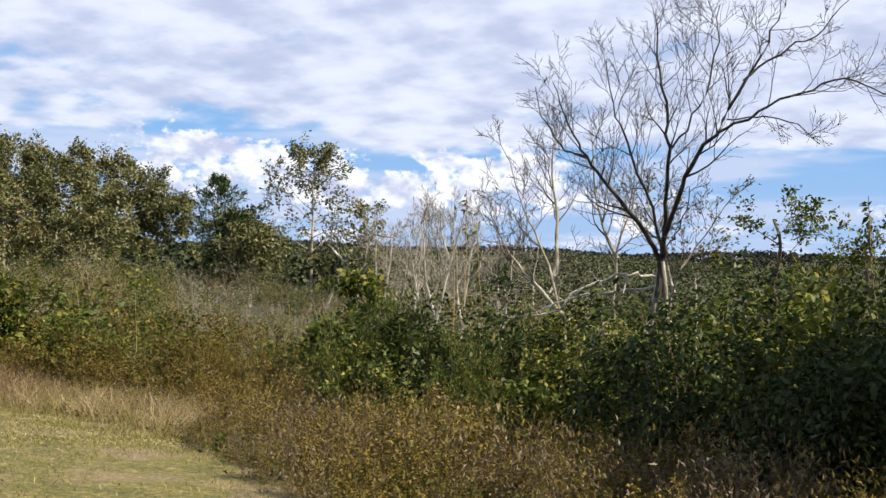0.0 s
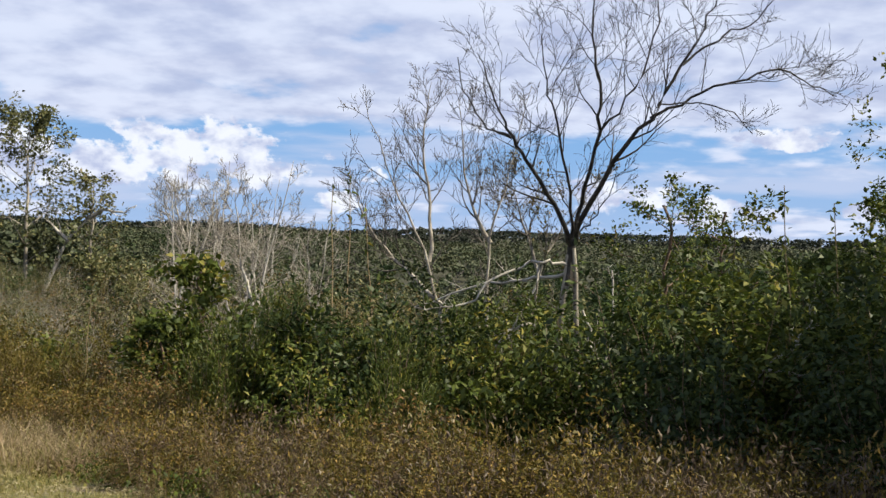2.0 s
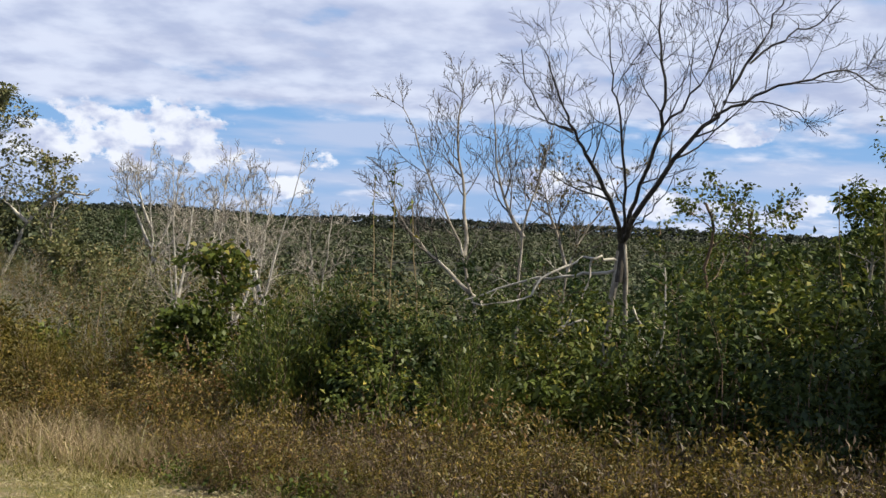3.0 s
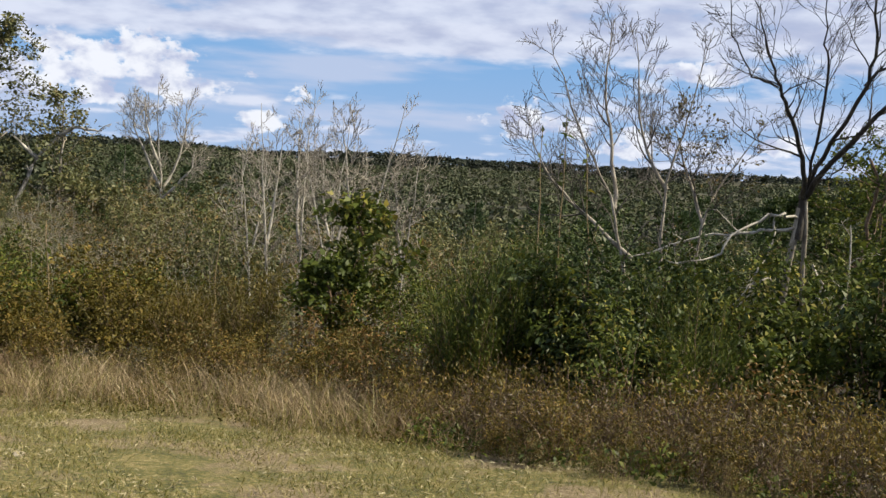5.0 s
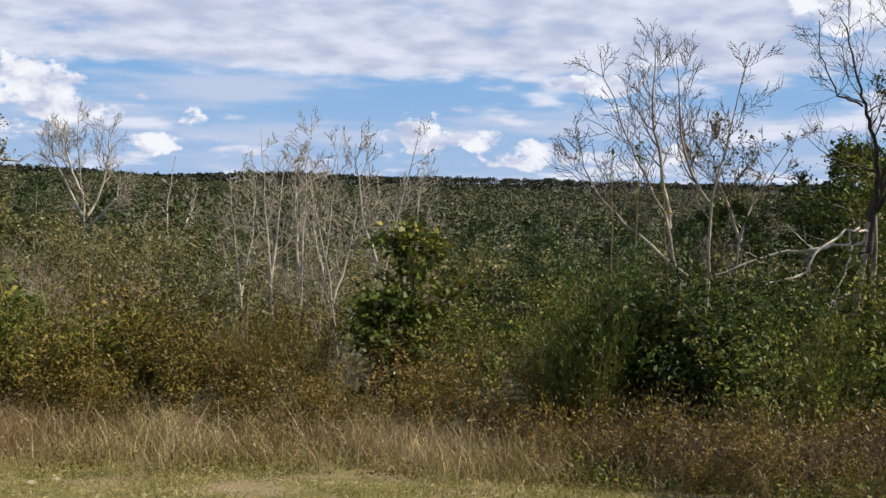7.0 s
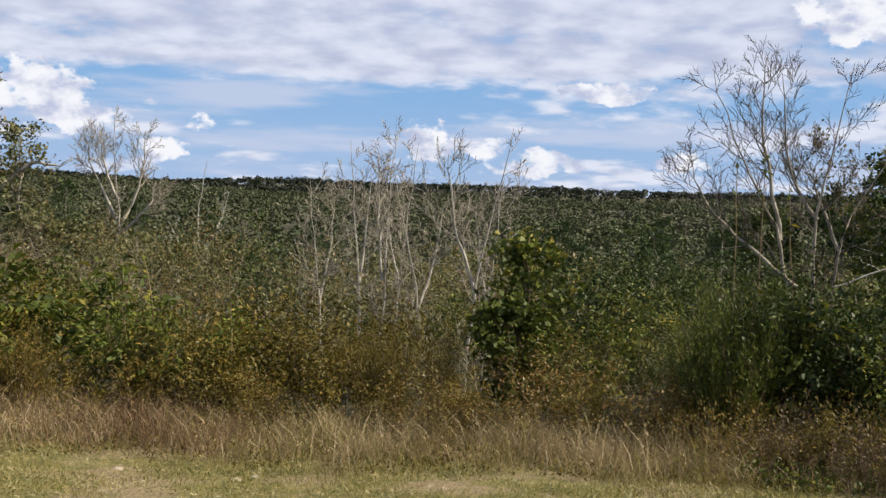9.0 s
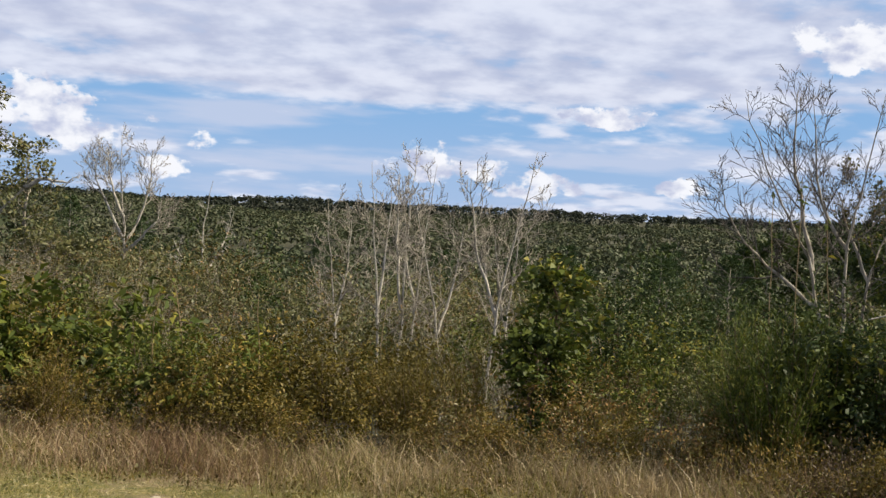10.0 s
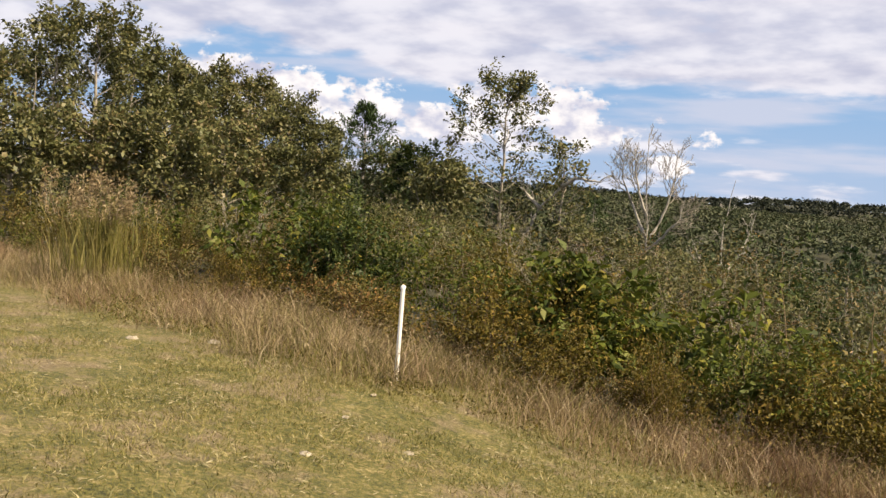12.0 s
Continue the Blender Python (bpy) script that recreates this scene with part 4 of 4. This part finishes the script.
for k, (x, y, lean, top) in enumerate([(-3.75, 18.5, -0.3, 5.3), (-3.3, 19.5, 0.25, 5.9), (-2.9, 21.5, 0.5, 6.0), (-1.75, 17.0, 0.85, 5.3), (-2.4, 18.5, -0.7, 4.6), (-1.0, 19.5, 0.4, 4.8), (-4.6, 21.0, -0.4, 5.0)]):
    bare_tree("sapling", MID_LABEL, x, y, 60 + k, BARK_PALE, [[(0, 0, -0.1), (lean * 0.15, 0, top * 0.35), (lean * 0.5, 0, top * 0.65), (lean, 0.1, top)], [(lean * 0.2, 0, top * 0.4), (-lean * 0.3, 0.2, top * 0.65), (-lean * 0.5, 0.3, top * 0.9)]], 0.04, 0.95, 5, count=12, thin=0.0075, twig_bark=BARK_GREY)


def leafy_tree(name, label, x, y, seed, height, width, leaves, bark, radius=0.12, leaf=0.18, per=13, low=0.25, limbs=17, lean=(0, 0), sides=7, taper=0.0):
    """A tree with a tapered trunk, limbs and an uneven crown of many leaves."""
    r = np.random.default_rng(seed)
    ob = thing(name, label, "tree", at=(x, y, float(ground_z(x, y))))
    trunk, radii = bough(r, [(0, 0, -0.2), (lean[0] * 0.3, lean[1] * 0.3, height * 0.35), (lean[0] * 0.7, lean[1] * 0.7, height * 0.7), (lean[0], lean[1], height * 0.96)], radius, 0.02, 0.05)
    chains = []
    n = len(trunk) - 1
    for k in range(limbs):
        f = low + (0.98 - low) * (k + r.uniform(0, 1)) / limbs
        i = min(int(f * n), n - 1)
        a = k * 2.4 + r.uniform(-0.5, 0.5)
        swell = np.sin(np.pi * np.clip((f - low) / (1.12 - low) * 0.8 + 0.2, 0, 1)) ** 0.7 * (1 - taper * (f - low))
        chains += grow(r, trunk[i], (np.cos(a), np.sin(a), 0.55), width * swell * r.uniform(0.6, 1.2), radii[i] * 0.5, 2, 0.75, 5, 0.13, 0.05, 0.3, 0.55, 0.008)
    part("trunk", wood_mesh("trunk", [(trunk, radii)], sides), bark, ob, shade=True)
    show = [c for k, c in enumerate(chains) if c[1][0] > 0.012 or k % 4 == 0]
    tagged(part("branchwork", wood_mesh("branchwork", show, 4), bark, ob), kind="stuff")
    where, ways = tips(chains, r, per, leaf * 0.7, 0.03, 0.2)
    v, f = leaf_quads(r, where, leaf, 0.25, 0.6, ways)
    part("crown", mesh_of("crown", v, f), leaves, ob)
    return ob


def conifer(name, label, x, y, seed, height, width, low=0.25, leaf=0.22):
    r = np.random.default_rng(seed)
    ob = thing(name, label, "tree", at=(x, y, float(ground_z(x, y))))
    trunk, radii = bough(r, [(0, 0, -0.2), (0.05, 0, height * 0.4), (0, 0, height * 0.75), (0.03, 0, height)], 0.13 * height / 8, 0.012, 0.02)
    chains = []
    n = len(trunk) - 1
    count = int(24 + height * 4)
    for k in range(count):
        f = low + (0.99 - low) * k / count
        i = min(int(f * n), n - 1)
        a = k * 2.4 + r.uniform(-0.4, 0.4)
        size = width * (1.02 - (f - low) / (1 - low)) ** 0.8 * r.uniform(0.6, 1.15) + 0.15
        chains += grow(r, trunk[i], (np.cos(a), np.sin(a), 0.25), size, max(radii[i] * 0.25, 0.008), 1, 0.6, 6, 0.08, 0.06, 0.2, 0.42, 0.006)
    part("trunk", wood_mesh("trunk", [(trunk, radii)], 7), BARK_GREY, ob, shade=True)
    tagged(part("branchwork", wood_mesh("branchwork", [c for k, c in enumerate(chains) if c[1][0] > 0.012 or k % 4 == 0], 4), BARK_GREY, ob), kind="stuff")
    where, ways = tips(chains, r, 11, leaf * 0.25, 0.05, 0.15)
    v, f = leaf_quads(r, where, leaf, -0.2, 0.22, ways * 1.3)
    part("foliage", mesh_of("foliage", v, f), LEAF_PINE, ob)
    return ob


# The wood along the field, seen from the end of the walk.
OAK_LABEL = "young oak with dull green leaves at the edge of the wood"
for k, (az, dist, top, width) in enumerate([(-53, 37, 5.0, 2.4), (-48.8, 41, 7.8, 2.6), (-46.6, 40, 8.1, 2.6), (-44.6, 54, 8.6, 3.3), (-42.6, 64, 9.6, 3.9), (-40.6, 68, 9.9, 4.0), (-38.6, 70, 9.3, 4.0), (-36.8, 72, 9.0, 4.0), (-35.2, 70, 8.0, 3.6), (-33.4, 68, 6.3, 3.2), (-41.5, 58, 6.2, 3.3), (-37.5, 60, 5.6, 3.3), (-50, 46, 6.5, 2.8), (-39, 37, 3.4, 2.2), (-34.0, 38, 2.4, 2.0), (-46, 33, 3.0, 2.0), (-42.0, 32, 2.8, 1.9), (-51, 31, 2.8, 2.0)]):
    x, y = -5.8 + dist * math.sin(radians(az)), 0.4 + dist * math.cos(radians(az))
    leafy_tree("oak_tree", OAK_LABEL, x, y, 180 + k, (top - float(ground_z(x, y))) * 0.97, width, LEAF_OAK, BARK_GREY, leaf=0.18 if dist < 50 else 0.26, per=13 if dist < 50 else 14)
conifer("pine_tree", "dark green pine with a pale lower trunk beside the oaks", -42.0, 62.0, 95, 8.3 - float(ground_z(-42.0, 62.0)), 4.0, 0.32, 0.38)
conifer("young_pine", "small dark pine standing in the valley brush", -27.0, 76, 96, 2.6 - float(ground_z(-27.0, 76)), 2.2, 0.3)
conifer("young_pine", "small dark pine standing in the valley brush", -20.0, 70, 97, 1.2 - float(ground_z(-20.0, 70)), 2.0, 0.3)
for k, (x, y, top, width, label, leaves) in enumerate([
        (-25.8, 51.0, 9.2, 4.4, "thin-crowned tree with dull green and browning leaves", LEAF_OAK), (-22.4, 52.5, 5.6, 1.8, "small thin tree with dull browning leaves", LEAF_OAK),
        (-27.8, 47.0, 3.0, 2.3, OAK_LABEL, LEAF_OAK), (-31.0, 50.0, 3.6, 2.4, "dark leafy young tree at the edge of the wood", LEAF_DARK), (-18.5, 47.0, -0.6, 2.0, OAK_LABEL, LEAF_OAK),
        (-35.5, 55.0, 4.0, 2.5, OAK_LABEL, LEAF_OAK), (24.0, 48.0, 3.6, 2.4, "dark leafy young tree down in the valley", LEAF_DARK), (28.5, 50.0, 5.6, 2.8, "dark leafy young tree down in the valley", LEAF_DARK), (20.0, 50.0, 2.2, 2.3, "dark leafy young tree down in the valley", LEAF_DARK)]):
    leafy_tree("young_tree", label, x, y, 120 + k, (top - float(ground_z(x, y))) * 0.97, width, leaves, BARK_GREY, 0.14, 0.24, (8, 3, 9, 9, 9, 9, 9, 9, 9)[k], 0.24, 22, taper=0.4 if k == 0 else 0.0)
for k, (x, y, top) in enumerate([(6, 55, 0.2), (10.5, 60, 0.7), (2.5, 66, -0.2), (14.5, 52, 0.4), (-6.5, 70, 0.1), (17, 58, 1.2), (8.0, 46, -0.4), (12.5, 47, 0.3), (15.5, 45, 0.8), (18.5, 50, 1.4)]):
    conifer("young_pine", "small dark pine standing in the valley brush", x, y, 140 + k, top - float(ground_z(x, y)), 2.0, 0.35)
bare_tree("bare_tree", "leaning pale dead tree with one long crooked branch", -25.0, 51.5, 99, BARK_PALE, [[(0, 0, -0.2), (0.8, 0, 1.7), (1.5, 0, 3.3), (2.8, 0, 4.8), (3.5, 0, 5.7)], [(2.8, 0, 4.8), (3.9, 0, 5.3), (4.8, 0, 5.2), (5.7, 0, 5.6)], [(1.6, 0, 3.4), (0.8, -0.2, 4.1), (0.3, -0.2, 4.6)]], 0.15, 1.2, 3, 1, count=4, thin=0.015, top=3.4)
bare_tree("bare_tree", "pale leafless tree with a fine rounded crown", -18.6, 58.8, 100, BARK_PALE, [[(0, 0, -0.2), (-0.1, 0, 2.5), (0.1, 0, 4.8), (-0.2, 0, 7.5), (-0.3, 0, 10.2)], [(0.1, 0, 4.6), (1.0, 0.2, 6.2), (1.5, 0.2, 7.8), (1.6, 0, 9.4)], [(0, 0, 5.0), (-1.0, 0.3, 6.4), (-1.8, 0.3, 7.8), (-1.9, 0.3, 8.8)], [(0, 0, 4.1), (1.2, -0.3, 5.1), (2.1, -0.3, 6.0), (2.4, -0.3, 7.0)], [(0, 0, 6.0), (-0.7, -0.4, 7.6), (-1.1, -0.4, 9.5)]], 0.11, 2.0, 5, 2, count=13, thin=0.015, twig_bark=BARK_GREY, first=0.45, top=6.4)
bare_tree("bare_tree", "grey broken snag with bent bare limbs", -14.6, 66.0, 101, BARK_PALE, [[(0, 0, -0.2), (0.2, 0, 3.0), (-0.2, 0, 5.2), (0.4, 0, 7.6)], [(0, 0, 3.6), (1.3, 0, 5.0), (2.0, 0, 6.4)], [(0.1, 0, 3.4), (-1.4, 0, 4.2), (-2.2, 0, 5.2)]], 0.13, 1.4, 4, 2, count=6, thin=0.012, top=3.9)
bare_tree("bare_tree", "grey upright dead trunk at the edge of the wood", -34.5, 24.5, 102, BARK_GREY, [[(0, 0, -0.2), (0.05, 0, 3), (0.1, 0, 6.5)]], 0.09, 1.5, 2, 1, count=3, thin=0.012)
for k, (x, y, top, width, leaves, label) in enumerate([(25.2, 38.5, 10.3, 3.6, LEAF_DARK, "tall dark green leafy tree rising from the brush"), (18.6, 34.0, 2.8, 2.2, LEAF_DARK, "dark leafy young tree down in the valley"), (16.8, 31.5, 3.9, 2.1, LEAF_GREEN, "bright green leafy young tree below the brush"), (26.0, 36.0, 6.0, 3.0, LEAF_DARK, "dark leafy young tree down in the valley")]):
    leafy_tree("leafy_tree", label, x, y, 150 + k, (top - float(ground_z(x, y))) * 0.97, width, leaves, BARK_GREY, 0.13, 0.2, 11, 0.15, 20)
END_LABEL = "dark green leafy tree shading the end of the brush"
leafy_tree("leafy_tree", END_LABEL, 9.9, 12.0, 106, 5.6, 2.1, LEAF_GREEN, BARK_GREY, 0.09, 0.075, 13, 0.1, 16)
leafy_tree("leafy_tree", END_LABEL, 12.4, 11.0, 107, 6.6, 2.3, LEAF_DARK, BARK_GREY, 0.1, 0.12, 12, 0.1, 16)
# Two dense trees out of view, added to throw shade on the right-hand brush.
leafy_tree("leafy_tree", END_LABEL, 9.9, 5.2, 108, 5.2, 1.9, LEAF_DARK, BARK_GREY, 0.1, 0.17, 30, 0.08, 22)
leafy_tree("leafy_tree", END_LABEL, 11.6, 7.2, 109, 6.6, 2.4, LEAF_DARK, BARK_GREY, 0.11, 0.18, 26, 0.1, 20)
leafy_tree("leafy_tree", "airy green sapling with drooping leaves beside a bare tree", 5.7, 11.9, 104, 3.7, 1.0, LEAF_GREEN, BARK_BROWN, 0.03, 0.065, 7, 0.15, 14)
leafy_tree("leafy_tree", "leafy green sapling standing in thick brush", 7.0, 14.0, 105, 4.0, 1.3, LEAF_GREEN, BARK_BROWN, 0.04, 0.075, 9, 0.1, 14)
bare_tree("dead_sapling", "bleached dead sapling bent over in the shrubs", 6.2, 9.6, 112, BARK_PALE, [[(0, 0, -0.1), (0.05, 0.1, 0.6), (0.25, 0.05, 1.1), (0.6, 0, 1.4), (0.95, -0.1, 1.55)], [(0.5, 0, 1.3), (0.75, 0.1, 1.55), (0.85, 0.1, 1.75)], [(0.3, 0, 1.15), (0.7, -0.2, 1.15), (1.0, -0.2, 1.25)]], 0.022, 0.3, 3, 1, count=3, thin=0.005, top=0.85)


def tall_stalk(x, y, seed, height, leaves):
    """A single tall weed stalk with a few leaves towards its top."""
    r = np.random.default_rng(seed)
    ob = thing("weed_stalk", "tall thin weed stalk standing above the brush", "weed", "tall stalks", (x, y, float(ground_z(x, y))))
    line, radii = bough(r, [(0, 0, -0.1), (0.03, 0, height * 0.5), (r.uniform(-0.15, 0.15), 0, height)], 0.012, 0.005, 0.012)
    part("stalk", mesh_of("stalk", *tube(line, radii, 5)), GRASS_DRY, ob)
    f = r.uniform(0.72, 1.0, leaves)
    c = np.stack([np.interp(f, np.linspace(0, 1, len(line)), line[:, k]) for k in range(3)], 1)
    part("foliage", mesh_of("foliage", *leaf_quads(r, c, 0.11, 0.4, 0.4)), LEAF_GREEN, ob)


for k, (x, y, top, leaves) in enumerate([(1.35, 11.2, 2.45, 16), (1.1, 11.4, 2.2, 12), (1.75, 11.0, 2.0, 12), (-6.9, 11.6, 0.75, 8), (-6.5, 11.5, 0.85, 8), (-5.6, 12.0, 0.6, 9), (-3.9, 14.5, 0.4, 8), (6.9, 10.2, 2.3, 20), (7.6, 10.6, 2.1, 20)]):
    tall_stalk(x, y, 160 + k, top - float(ground_z(x, y)), leaves)

leafy_tree("vine_shrub", "sapling smothered in a vine with large glossy dark leaves", -1.35, 13.2, 170, 2.75, 0.75, LEAF_GREEN, BARK_BROWN, 0.035, 0.125, 5, 0.05, 16)
leafy_tree("vine_shrub", "green shrub with large pale yellowing leaves beside a vine", -1.75, 12.6, 171, 1.7, 0.55, LEAF_GREEN, BARK_BROWN, 0.025, 0.11, 6, 0.05, 12)
